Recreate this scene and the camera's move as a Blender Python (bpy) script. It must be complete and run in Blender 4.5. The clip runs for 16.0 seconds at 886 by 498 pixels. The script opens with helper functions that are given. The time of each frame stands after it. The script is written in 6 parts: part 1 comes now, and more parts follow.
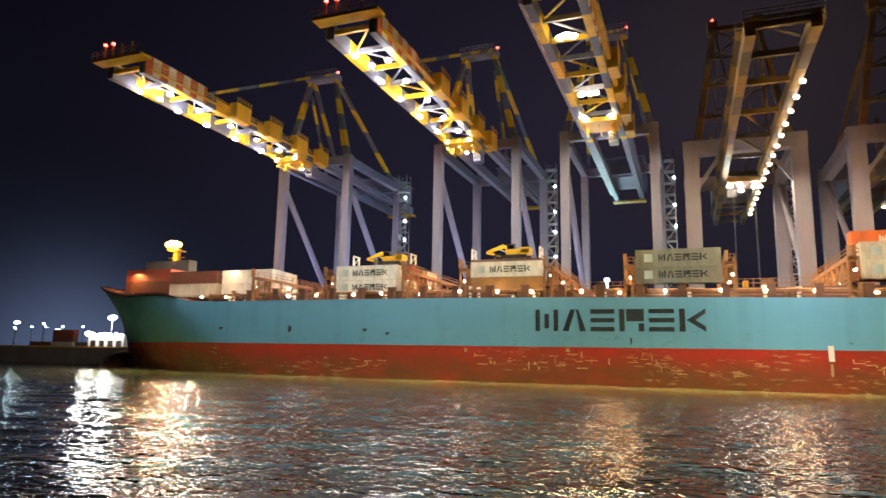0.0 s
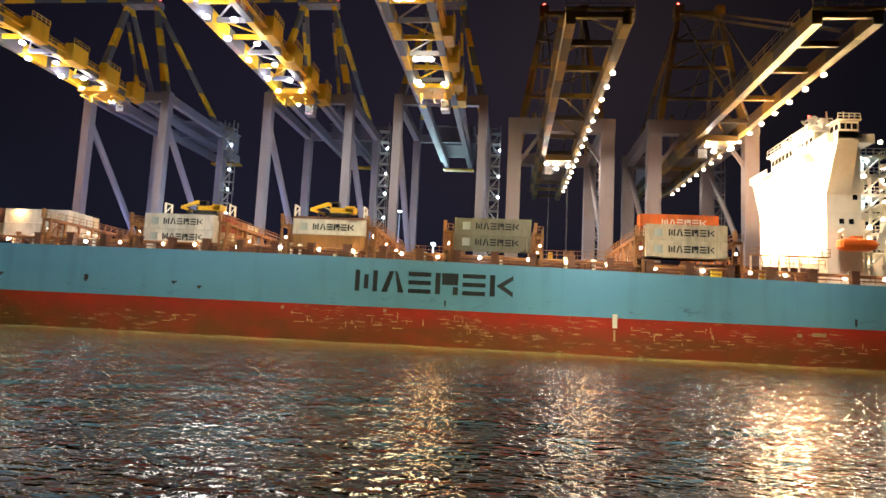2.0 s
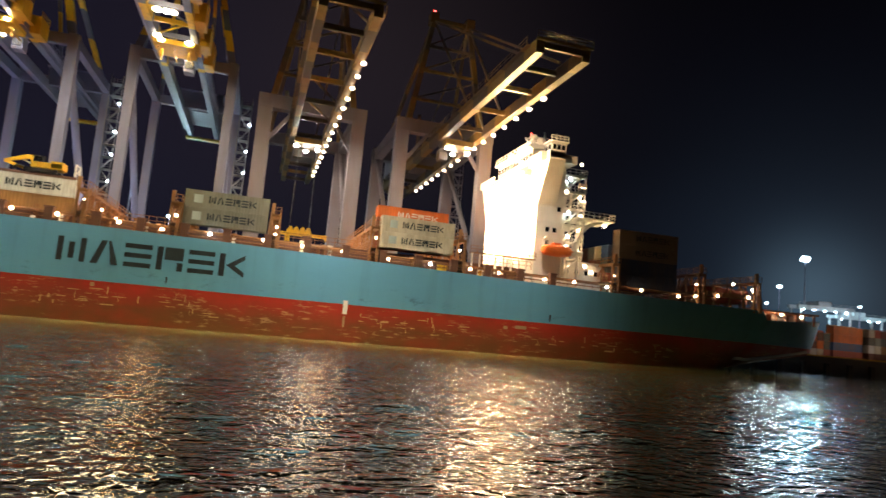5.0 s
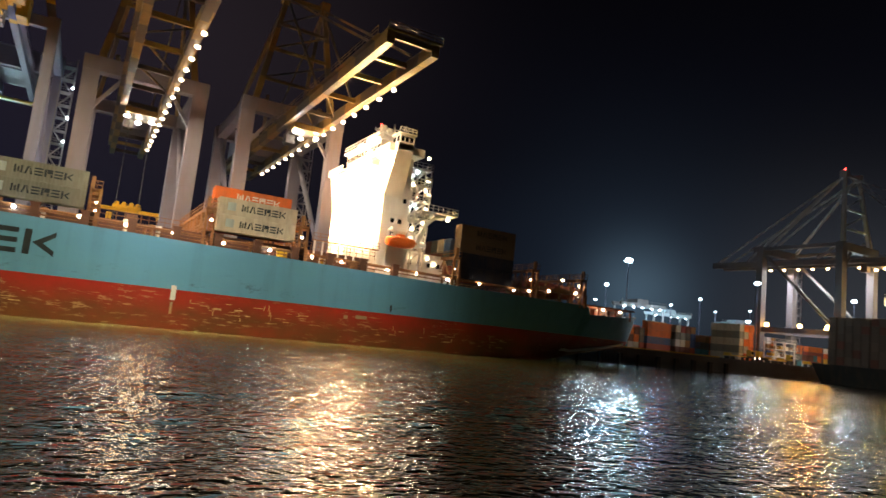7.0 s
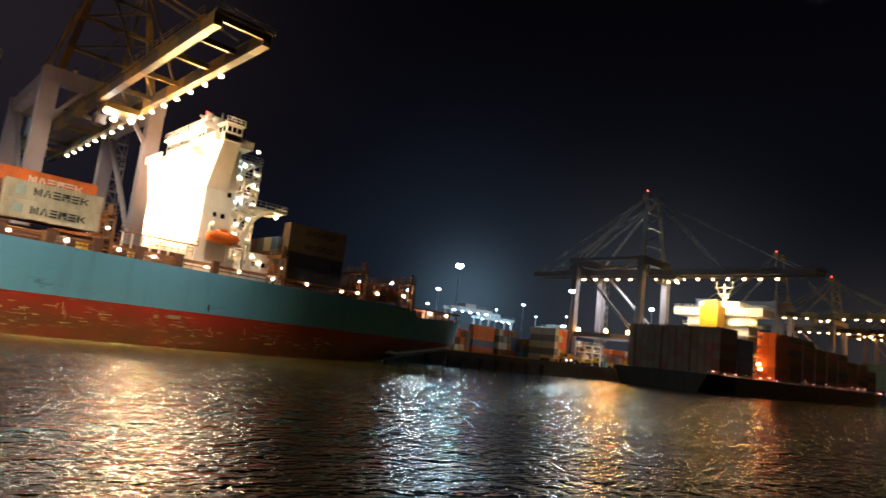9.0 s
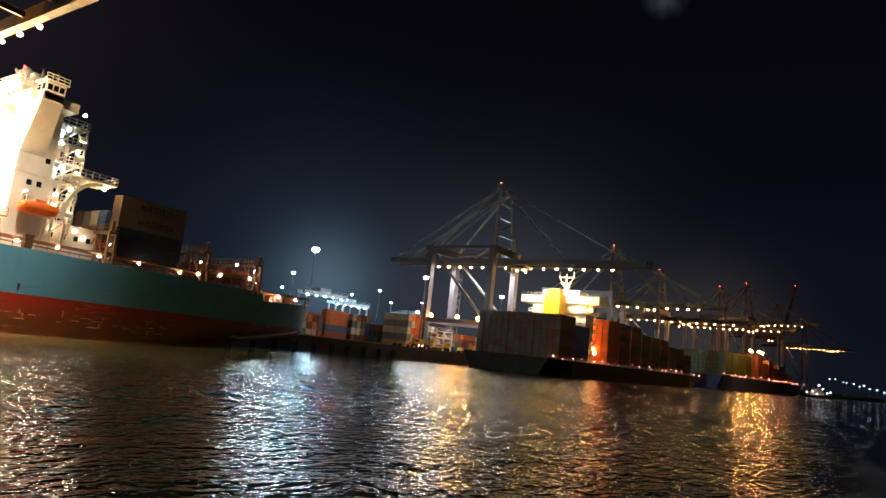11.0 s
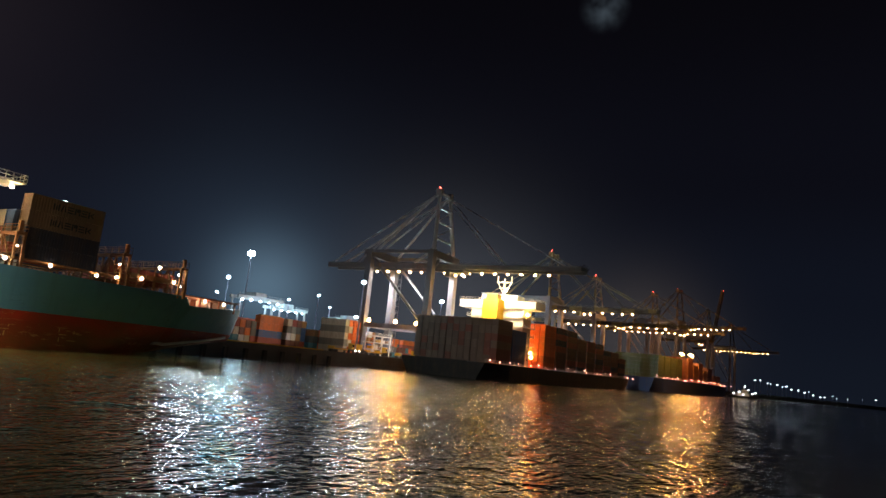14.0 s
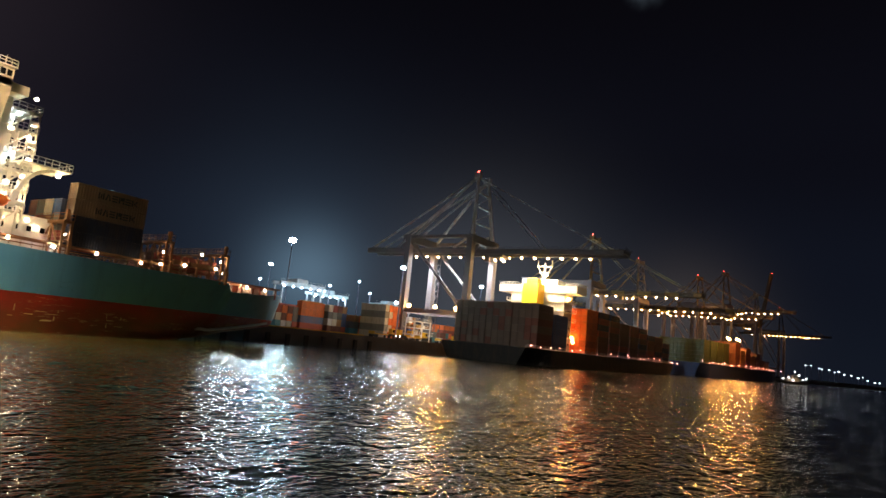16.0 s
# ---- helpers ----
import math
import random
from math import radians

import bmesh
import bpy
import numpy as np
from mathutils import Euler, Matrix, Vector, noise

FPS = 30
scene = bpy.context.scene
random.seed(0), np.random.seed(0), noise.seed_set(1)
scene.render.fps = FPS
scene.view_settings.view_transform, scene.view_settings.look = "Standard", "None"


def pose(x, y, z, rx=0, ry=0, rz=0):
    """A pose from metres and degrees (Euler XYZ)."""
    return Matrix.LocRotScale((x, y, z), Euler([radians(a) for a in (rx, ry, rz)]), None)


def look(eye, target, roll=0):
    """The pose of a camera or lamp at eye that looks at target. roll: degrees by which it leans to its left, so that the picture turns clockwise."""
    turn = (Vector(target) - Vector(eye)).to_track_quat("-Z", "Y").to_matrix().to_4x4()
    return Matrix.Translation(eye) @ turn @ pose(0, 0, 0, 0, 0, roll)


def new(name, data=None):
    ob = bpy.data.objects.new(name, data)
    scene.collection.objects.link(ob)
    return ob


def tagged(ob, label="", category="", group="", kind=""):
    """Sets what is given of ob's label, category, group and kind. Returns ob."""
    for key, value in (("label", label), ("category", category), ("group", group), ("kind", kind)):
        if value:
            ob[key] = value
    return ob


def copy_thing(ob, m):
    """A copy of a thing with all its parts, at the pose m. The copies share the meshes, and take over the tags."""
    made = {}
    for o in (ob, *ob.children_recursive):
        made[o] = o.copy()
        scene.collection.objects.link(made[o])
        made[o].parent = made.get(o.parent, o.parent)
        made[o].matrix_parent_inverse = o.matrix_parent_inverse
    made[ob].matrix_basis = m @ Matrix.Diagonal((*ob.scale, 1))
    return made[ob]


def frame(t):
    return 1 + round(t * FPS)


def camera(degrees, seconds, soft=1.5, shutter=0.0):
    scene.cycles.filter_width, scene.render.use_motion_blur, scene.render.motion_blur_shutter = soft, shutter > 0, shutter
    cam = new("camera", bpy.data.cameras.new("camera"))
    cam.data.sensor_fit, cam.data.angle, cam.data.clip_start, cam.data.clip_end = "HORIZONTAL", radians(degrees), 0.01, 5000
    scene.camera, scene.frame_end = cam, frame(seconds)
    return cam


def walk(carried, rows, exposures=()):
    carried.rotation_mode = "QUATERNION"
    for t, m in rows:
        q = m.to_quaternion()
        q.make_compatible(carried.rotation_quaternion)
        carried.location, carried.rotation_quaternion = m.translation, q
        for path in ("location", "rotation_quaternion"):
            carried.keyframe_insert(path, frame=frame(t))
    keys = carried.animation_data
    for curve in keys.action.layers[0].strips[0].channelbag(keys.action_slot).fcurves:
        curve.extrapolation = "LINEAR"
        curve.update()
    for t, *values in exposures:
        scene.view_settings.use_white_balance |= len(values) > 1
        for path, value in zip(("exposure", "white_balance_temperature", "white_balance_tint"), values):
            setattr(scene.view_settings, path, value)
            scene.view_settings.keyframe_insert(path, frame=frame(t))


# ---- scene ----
cam = camera(68.8, 16.0, shutter=0.5)
PATH = [
    (0, (8.169, -1.331, 3.888), (7.466, 0.512, 4.216), 1.1),
    (0.5, (8.516, -1.188, 3.936), (7.924, 0.697, 4.245), 1.0),
    (1, (8.932, -1.205, 3.966), (8.501, 0.73, 4.237), 1.4),
    (1.5, (9.347, -1.096, 3.985), (9.066, 0.87, 4.218), 2.3),
    (2, (9.766, -0.989, 3.97), (9.559, 0.988, 4.192), 2.8),
    (2.5, (10.152, -0.898, 3.948), (10.01, 1.085, 4.161), 3.2),
    (3, (10.585, -0.815, 3.919), (10.586, 1.172, 4.142), 3.9),
    (3.5, (11.069, -0.709, 3.896), (11.212, 1.271, 4.132), 4.8),
    (4, (11.519, -0.603, 3.884), (11.804, 1.363, 4.115), 5.1),
    (6.5, (13.623, -0.736, 3.885), (14.484, 1.051, 4.133), 5.6),
    (7, (13.966, -0.789, 3.878), (14.923, 0.949, 4.127), 6.0),
    (7.5, (14.252, -0.84, 3.87), (15.292, 0.848, 4.132), 5.8),
    (8, (14.706, -0.836, 3.903), (15.863, 0.77, 4.19), 6.0),
    (8.5, (15.095, -0.86, 3.96), (16.329, 0.685, 4.26), 6.0),
    (9, (15.588, -0.955, 3.973), (16.94, 0.486, 4.283), 6.3),
    (9.5, (16.183, -1.062, 3.973), (17.632, 0.282, 4.281), 6.3),
    (10, (16.633, -1.229, 3.961), (18.174, 0.008, 4.269), 6.3),
    (12.5, (18.349, -2.315, 4.143), (20.02, -1.269, 4.479), 6.2),
    (13, (18.677, -2.454, 4.163), (20.374, -1.454, 4.51), 6.1),
    (13.5, (19.023, -2.498, 4.2), (20.743, -1.538, 4.548), 5.8),
    (14, (19.394, -2.433, 4.214), (21.112, -1.47, 4.561), 5.8),
    (14.5, (19.73, -2.284, 4.214), (21.426, -1.274, 4.538), 5.7),
    (15, (20.051, -2.128, 4.202), (21.717, -1.063, 4.507), 5.7),
    (15.5, (20.391, -1.993, 4.196), (22.042, -0.903, 4.489), 5.8),
    (16, (20.735, -1.871, 4.193), (22.401, -0.803, 4.484), 5.7),
]
walk(cam, [(t, look(eye, target, roll)) for t, eye, target, roll in PATH],
     exposures=[(0, 0.15), (2, -0.1), (4, -0.35), (7, -0.4), (10, -0.3), (12.5, 0.35), (16, 0.35)])

# ---- night sky and lights ----
world = bpy.data.worlds.new("night")
scene.world = world
world.use_nodes = True
wn, wl = world.node_tree.nodes, world.node_tree.links
wn.clear()
w_out, w_bg = wn.new("ShaderNodeOutputWorld"), wn.new("ShaderNodeBackground")
w_tc, w_sep, w_ramp = wn.new("ShaderNodeTexCoord"), wn.new("ShaderNodeSeparateXYZ"), wn.new("ShaderNodeValToRGB")
wl.new(w_tc.outputs["Generated"], w_sep.inputs[0])
wl.new(w_sep.outputs["Z"], w_ramp.inputs[0])
wl.new(w_ramp.outputs[0], w_bg.inputs[0])
wl.new(w_bg.outputs[0], w_out.inputs[0])
els = w_ramp.color_ramp.elements
w_ramp.color_ramp.interpolation = "EASE"
els[0].position, els[0].color = 0.0, (0.0048, 0.0068, 0.0122, 1)
els[1].position, els[1].color = 0.55, (0.0018, 0.0016, 0.0026, 1)
mid = els.new(0.14)
mid.color = (0.0038, 0.0050, 0.0096, 1)
mid = els.new(0.30)
mid.color = (0.0028, 0.0030, 0.0056, 1)
w_bg.inputs[1].default_value = 1.0


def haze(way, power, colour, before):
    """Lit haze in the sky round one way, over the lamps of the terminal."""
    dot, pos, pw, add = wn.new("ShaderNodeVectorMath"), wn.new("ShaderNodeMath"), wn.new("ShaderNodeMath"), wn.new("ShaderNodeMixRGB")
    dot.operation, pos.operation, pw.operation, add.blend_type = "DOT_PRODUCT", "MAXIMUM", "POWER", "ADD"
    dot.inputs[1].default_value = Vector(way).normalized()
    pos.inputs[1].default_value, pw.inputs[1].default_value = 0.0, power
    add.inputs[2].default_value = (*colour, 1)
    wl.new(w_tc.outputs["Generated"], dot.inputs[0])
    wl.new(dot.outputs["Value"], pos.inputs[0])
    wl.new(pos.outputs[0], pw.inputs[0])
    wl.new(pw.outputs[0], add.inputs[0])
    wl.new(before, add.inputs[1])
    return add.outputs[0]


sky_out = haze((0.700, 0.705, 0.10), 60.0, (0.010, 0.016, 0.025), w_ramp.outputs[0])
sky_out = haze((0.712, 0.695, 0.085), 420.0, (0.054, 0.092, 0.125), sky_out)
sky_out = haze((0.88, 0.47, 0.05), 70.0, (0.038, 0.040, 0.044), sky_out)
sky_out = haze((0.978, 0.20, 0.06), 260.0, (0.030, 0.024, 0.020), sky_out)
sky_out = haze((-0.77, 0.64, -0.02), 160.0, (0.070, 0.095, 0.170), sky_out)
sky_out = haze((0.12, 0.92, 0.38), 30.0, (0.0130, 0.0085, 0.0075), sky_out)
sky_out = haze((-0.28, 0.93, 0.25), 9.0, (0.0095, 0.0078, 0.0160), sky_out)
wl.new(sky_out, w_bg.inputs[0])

WARM, WHITE, COOL, SODIUM = (1.0, 0.74, 0.46), (1.0, 0.95, 0.88), (0.66, 0.88, 1.0), (1.0, 0.5, 0.16)


def area(name, at, target, sx, sy, watts, colour, spread=180):
    """A floodlight bank of a crane, a mast or a deck."""
    data = bpy.data.lights.new(name, "AREA")
    data.shape, data.size, data.size_y, data.energy, data.color = "RECTANGLE", sx, sy, watts, colour
    data.spread = radians(spread)
    ob = new(name, data)
    ob.matrix_world = look(at, target)
    return ob


def point(name, at, watts, colour, radius=0.6):
    data = bpy.data.lights.new(name, "POINT")
    data.energy, data.color, data.shadow_soft_size = watts, colour, radius
    ob = new(name, data)
    ob.location = at
    return ob


# floods under the striped booms and the lamp rows of the plain booms, shining down
for xc, watts, tint in ((-80.6, 14000, WHITE), (-36.9, 21000, WHITE), (-6.8, 31000, (1.0, 0.80, 0.46))):
    area("boom_flood", (xc, 87, 49.6), (xc, 87.5, 0), 5, 22, watts, tint)
    area("boom_flood", (xc, 127, 49.4), (xc, 127, 0), 5, 8, watts * 0.35, tint)
for xc, watts in ((20.1, 10500), (49.6, 6500)):
    area("boom_flood", (xc + 3.6, 112, 41.6), (xc + 3.6, 112, 0), 0.8, 40, watts, (1.0, 0.86, 0.66))
    area("boom_flood", (xc + 3.6, 157, 41.6), (xc + 3.6, 157, 0), 0.8, 44, watts * 0.4, (1.0, 0.82, 0.6))
    area("boom_tip_flood", (xc + 3.6, 84, 41.4), (xc + 2, 100, 9), 1.5, 2, watts * 0.4, (1.0, 0.88, 0.7), 75)
# quay lighting behind the ship, and the deck floods before the deckhouse
for x, tint, watts in ((-100, (0.50, 0.56, 1.0), 13000), (-58, (0.50, 0.56, 1.0), 11000), (-22, (0.85, 0.85, 1.0), 7000), (7, WHITE, 4000), (35, (1.0, 0.78, 0.66), 3000), (70, (1.0, 0.78, 0.66), 4500)):
    point("quay_flood", (x, 150, 15), watts, tint, 1.0)
for x in (-104, -78, -57, -30, -4, 24, 47):
    area("deck_flood", (x, 108, 20.5), (x, 109, 10), 2, 8, 1900, (1.0, 0.56, 0.20))
    area("deck_flood", (x, 122, 20.5), (x, 122, 10), 2, 8, 2600, (1.0, 0.52, 0.18))
area("house_flood", (47.0, 107, 17.5), (58, 109, 27), 3, 1, 30000, (1.0, 0.60, 0.27), 100)
area("house_flood", (47.0, 123, 17.5), (58, 122, 27), 3, 1, 30000, (1.0, 0.60, 0.27), 100)
area("house_flood", (72.0, 102, 20), (65, 105, 26), 2, 2, 900, (1.0, 0.72, 0.4))
area("house_water_flood", (57.0, 104, 33.2), (36, 58, 0), 2.5, 1, 34000, (1.0, 0.62, 0.28))
area("house_water_flood", (57.0, 118, 33.2), (36, 58, 0), 2.5, 1, 34000, (1.0, 0.62, 0.28))
# added flood by the aft landings, to widen the warm patch on the water
area("house_water_flood", (67.0, 102.6, 30), (64, 60, 0), 2.5, 1, 3000, (1.0, 0.74, 0.48))
area("wing_flood", (52, 93, 40), (60, 101, 27), 2, 2, 2000, (1.0, 0.64, 0.32))
point("bow_lamp_light", (-103.0, 114.0, 28.6), 26000, SODIUM, 0.8)
area("bow_flood", (-94, 108, 24.5), (-80, 105, 16), 2, 1, 12000, (1.0, 0.85, 0.6))
point("mooring_light", (113, 106.2, 12.0), 500, (1.0, 0.72, 0.45), 0.3)
# added light to brighten the stern; no lamp is known at this spot
area("stern_fill_light", (150, 150, 30), (122, 106, 3), 3, 3, 800, COOL, 60)
for x, y, z, watts, tint in ((269, 255, 54.2, 300000, (0.55, 0.86, 1.0)), (500, 72, 42, 36000, (1.0, 0.36, 0.05)), (545, 66, 42, 44000, (1.0, 0.36, 0.05)), (-211, 188, 12.0, 6000, WHITE), (-267, 247, 18.0, 16000, WHITE), (-20.5, 247, 31.5, 60000, (0.6, 0.88, 1.0))):
    point("mast_flood", (x, y, z), watts, tint, 1.1)

for y in (141, 135, 129):
    area("sill_flood", (239.6, y, 18.8), (152, y - 52, 6), 1.2, 1.2, 2600, (1.0, 0.38, 0.04))
area("mast_flood", (227, 146.4, 32), (170, 80, 0), 2, 2, 5000, (0.55, 0.86, 1.0))
area("mast_flood", (385, 193, 44), (190, 50, 0), 2, 2, 140000, (0.60, 0.88, 1.0))
area("far_boom_flood", (253.6, 150, 41), (253.6, 150, 0), 0.8, 50, 42000, (0.97, 0.96, 0.98))
area("far_boom_flood", (253.6, 96, 41), (253.6, 96, 0), 0.8, 34, 5000, (1.0, 0.78, 0.5))

# ---- materials ----
MATS = {}


def nodes(name):
    m = bpy.data.materials.new(name)
    m.use_nodes = True
    n, l = m.node_tree.nodes, m.node_tree.links
    return m, n, l, n["Principled BSDF"]


def painted(name, colour, rough=0.5, metal=0.0, dirt=0.35, dirt_colour=(0.10, 0.055, 0.03), scale=0.6, bump=0.15, vary=0.0):
    """Painted steel or concrete with stains at two scales and fine relief."""
    if name in MATS:
        return MATS[name]
    m, n, l, b = nodes(name)
    tc = n.new("ShaderNodeTexCoord")
    mp = n.new("ShaderNodeMapping")
    mp.inputs["Scale"].default_value = (1, 1, 0.35)
    l.new(tc.outputs["Object"], mp.inputs[0])
    big, fine = n.new("ShaderNodeTexNoise"), n.new("ShaderNodeTexNoise")
    big.inputs["Scale"].default_value, fine.inputs["Scale"].default_value = scale, scale * 9
    big.inputs["Detail"].default_value = 6
    l.new(mp.outputs[0], big.inputs["Vector"])
    l.new(mp.outputs[0], fine.inputs["Vector"])
    ramp = n.new("ShaderNodeValToRGB")
    ramp.color_ramp.elements[0].position, ramp.color_ramp.elements[1].position = 0.45, 0.75
    l.new(big.outputs["Fac"], ramp.inputs[0])
    k = n.new("ShaderNodeMath")
    k.operation = "MULTIPLY"
    k.inputs[1].default_value = dirt
    l.new(ramp.outputs[0], k.inputs[0])
    mix = n.new("ShaderNodeMixRGB")
    mix.inputs[1].default_value, mix.inputs[2].default_value = (*colour, 1), (*dirt_colour, 1)
    l.new(k.outputs[0], mix.inputs[0])
    shade, info, tone = n.new("ShaderNodeHueSaturation"), n.new("ShaderNodeObjectInfo"), n.new("ShaderNodeMapRange")
    tone.inputs["To Min"].default_value, tone.inputs["To Max"].default_value = 1 - vary, 1 + vary
    l.new(info.outputs["Random"], tone.inputs[0])
    l.new(tone.outputs[0], shade.inputs["Value"])
    l.new(mix.outputs[0], shade.inputs["Color"])
    l.new(shade.outputs[0], b.inputs["Base Color"])
    rr = n.new("ShaderNodeMapRange")
    rr.inputs["To Min"].default_value, rr.inputs["To Max"].default_value = max(0.05, rough - 0.12), min(1, rough + 0.15)
    l.new(fine.outputs["Fac"], rr.inputs[0])
    l.new(rr.outputs[0], b.inputs["Roughness"])
    b.inputs["Metallic"].default_value = metal
    bp = n.new("ShaderNodeBump")
    bp.inputs["Strength"].default_value, bp.inputs["Distance"].default_value = bump, 0.05
    l.new(fine.outputs["Fac"], bp.inputs["Height"])
    l.new(bp.outputs[0], b.inputs["Normal"])
    MATS[name] = m
    return m


def glow(name, colour, strength):
    if name in MATS:
        return MATS[name]
    m, n, l, b = nodes(name)
    b.inputs["Base Color"].default_value = (*colour, 1)
    b.inputs["Emission Color"].default_value = (*colour, 1)
    b.inputs["Emission Strength"].default_value = strength
    MATS[name] = m
    return m


def striped(name, one, two, axis, period, offset=0.0):
    """Warning stripes painted along one axis of the part."""
    m, n, l, b = nodes(name)
    tc, sp = n.new("ShaderNodeTexCoord"), n.new("ShaderNodeSeparateXYZ")
    l.new(tc.outputs["Object"], sp.inputs[0])
    a = n.new("ShaderNodeMath")
    a.operation, a.inputs[1].default_value = "ADD", offset + 1000 * period
    w = n.new("ShaderNodeMath")
    w.operation, w.inputs[1].default_value = "MODULO", period
    g = n.new("ShaderNodeMath")
    g.operation, g.inputs[1].default_value = "GREATER_THAN", period / 2
    l.new(sp.outputs[axis], a.inputs[0])
    l.new(a.outputs[0], w.inputs[0])
    l.new(w.outputs[0], g.inputs[0])
    mix = n.new("ShaderNodeMixRGB")
    mix.inputs[1].default_value, mix.inputs[2].default_value = (*one, 1), (*two, 1)
    l.new(g.outputs[0], mix.inputs[0])
    nz = n.new("ShaderNodeTexNoise")
    nz.inputs["Scale"].default_value, nz.inputs["Detail"].default_value = 0.8, 6
    l.new(tc.outputs["Object"], nz.inputs["Vector"])
    rp = n.new("ShaderNodeMapRange")
    rp.inputs["From Min"].default_value, rp.inputs["From Max"].default_value = 0.5, 0.8
    rp.inputs["To Max"].default_value = 0.5
    l.new(nz.outputs["Fac"], rp.inputs[0])
    mx2 = n.new("ShaderNodeMixRGB")
    mx2.inputs[2].default_value = (0.06, 0.04, 0.03, 1)
    l.new(rp.outputs[0], mx2.inputs[0])
    l.new(mix.outputs[0], mx2.inputs[1])
    l.new(mx2.outputs[0], b.inputs["Base Color"])
    b.inputs["Roughness"].default_value = 0.5
    return m


def hull_paint():
    """Pale blue topsides over red antifouling, with rust runs, fouling, scuffs and fender rubs."""
    m, n, l, b = nodes("hull_paint")
    tc, sp = n.new("ShaderNodeTexCoord"), n.new("ShaderNodeSeparateXYZ")
    l.new(tc.outputs["Object"], sp.inputs[0])

    def noise_at(scale_xyz, detail=5.0, rough=0.55):
        mp, nz = n.new("ShaderNodeMapping"), n.new("ShaderNodeTexNoise")
        mp.inputs["Scale"].default_value = scale_xyz
        nz.inputs["Scale"].default_value, nz.inputs["Detail"].default_value, nz.inputs["Roughness"].default_value = 1.0, detail, rough
        l.new(tc.outputs["Object"], mp.inputs[0])
        l.new(mp.outputs[0], nz.inputs["Vector"])
        return nz.outputs["Fac"]

    def span(src, a, c, lo, hi):
        r = n.new("ShaderNodeMapRange")
        for key, v in (("From Min", a), ("From Max", c), ("To Min", lo), ("To Max", hi)):
            r.inputs[key].default_value = v
        l.new(src, r.inputs[0])
        return r.outputs[0]

    def times(p, q):
        k = n.new("ShaderNodeMath")
        k.operation = "MULTIPLY"
        l.new(p, k.inputs[0])
        l.new(q, k.inputs[1])
        return k.outputs[0]

    def blend(f, p, q):
        k = n.new("ShaderNodeMixRGB")
        l.new(f, k.inputs[0])
        for i, v in ((1, p), (2, q)):
            if isinstance(v, tuple):
                k.inputs[i].default_value = (*v, 1)
            else:
                l.new(v, k.inputs[i])
        return k.outputs[0]

    z = sp.outputs["Z"]
    runs = span(noise_at((0.55, 0.55, 0.035), 6), 0.52, 0.8, 0.0, 0.55)
    patch = span(noise_at((0.05, 0.05, 0.12), 5), 0.4, 0.7, 0.0, 0.5)
    blue = blend(runs, (0.11, 0.30, 0.46), (0.07, 0.185, 0.275))
    blue = blend(patch, blue, (0.14, 0.36, 0.52))
    grime = times(span(noise_at((0.4, 0.4, 0.9), 6, 0.7), 0.6, 0.72, 0.0, 0.6), span(z, 7.0, 9.0, 1.0, 0.0))
    blue = blend(grime, blue, (0.03, 0.07, 0.08))
    red = blend(span(noise_at((0.22, 0.22, 0.30), 6, 0.65), 0.35, 0.68, 0.0, 0.9), (0.40, 0.020, 0.012), (0.25, 0.030, 0.012))
    red = blend(times(span(z, 4.9, 2.4, 0.0, 0.92), span(noise_at((0.16, 0.16, 0.3)), 0.3, 0.6, 0.45, 1.0)), red, (0.15, 0.050, 0.014))
    rub = times(span(noise_at((0.45, 0.45, 2.2), 5, 0.75), 0.565, 0.60, 0.0, 1.0), span(noise_at((0.085, 0.085, 0.3), 3), 0.50, 0.58, 0.0, 0.5))
    red = blend(rub, red, (0.55, 0.38, 0.20))
    cut = n.new("ShaderNodeMath")
    cut.operation, cut.inputs[1].default_value = "GREATER_THAN", 5.72
    l.new(z, cut.inputs[0])
    l.new(blend(cut.outputs[0], red, blue), b.inputs["Base Color"])
    l.new(span(noise_at((0.5, 0.5, 0.5)), 0.3, 0.7, 0.38, 0.62), b.inputs["Roughness"])
    bp = n.new("ShaderNodeBump")
    bp.inputs["Strength"].default_value, bp.inputs["Distance"].default_value = 0.25, 0.25
    l.new(noise_at((0.33, 0.33, 0.33), 3), bp.inputs["Height"])
    l.new(bp.outputs[0], b.inputs["Normal"])
    return m


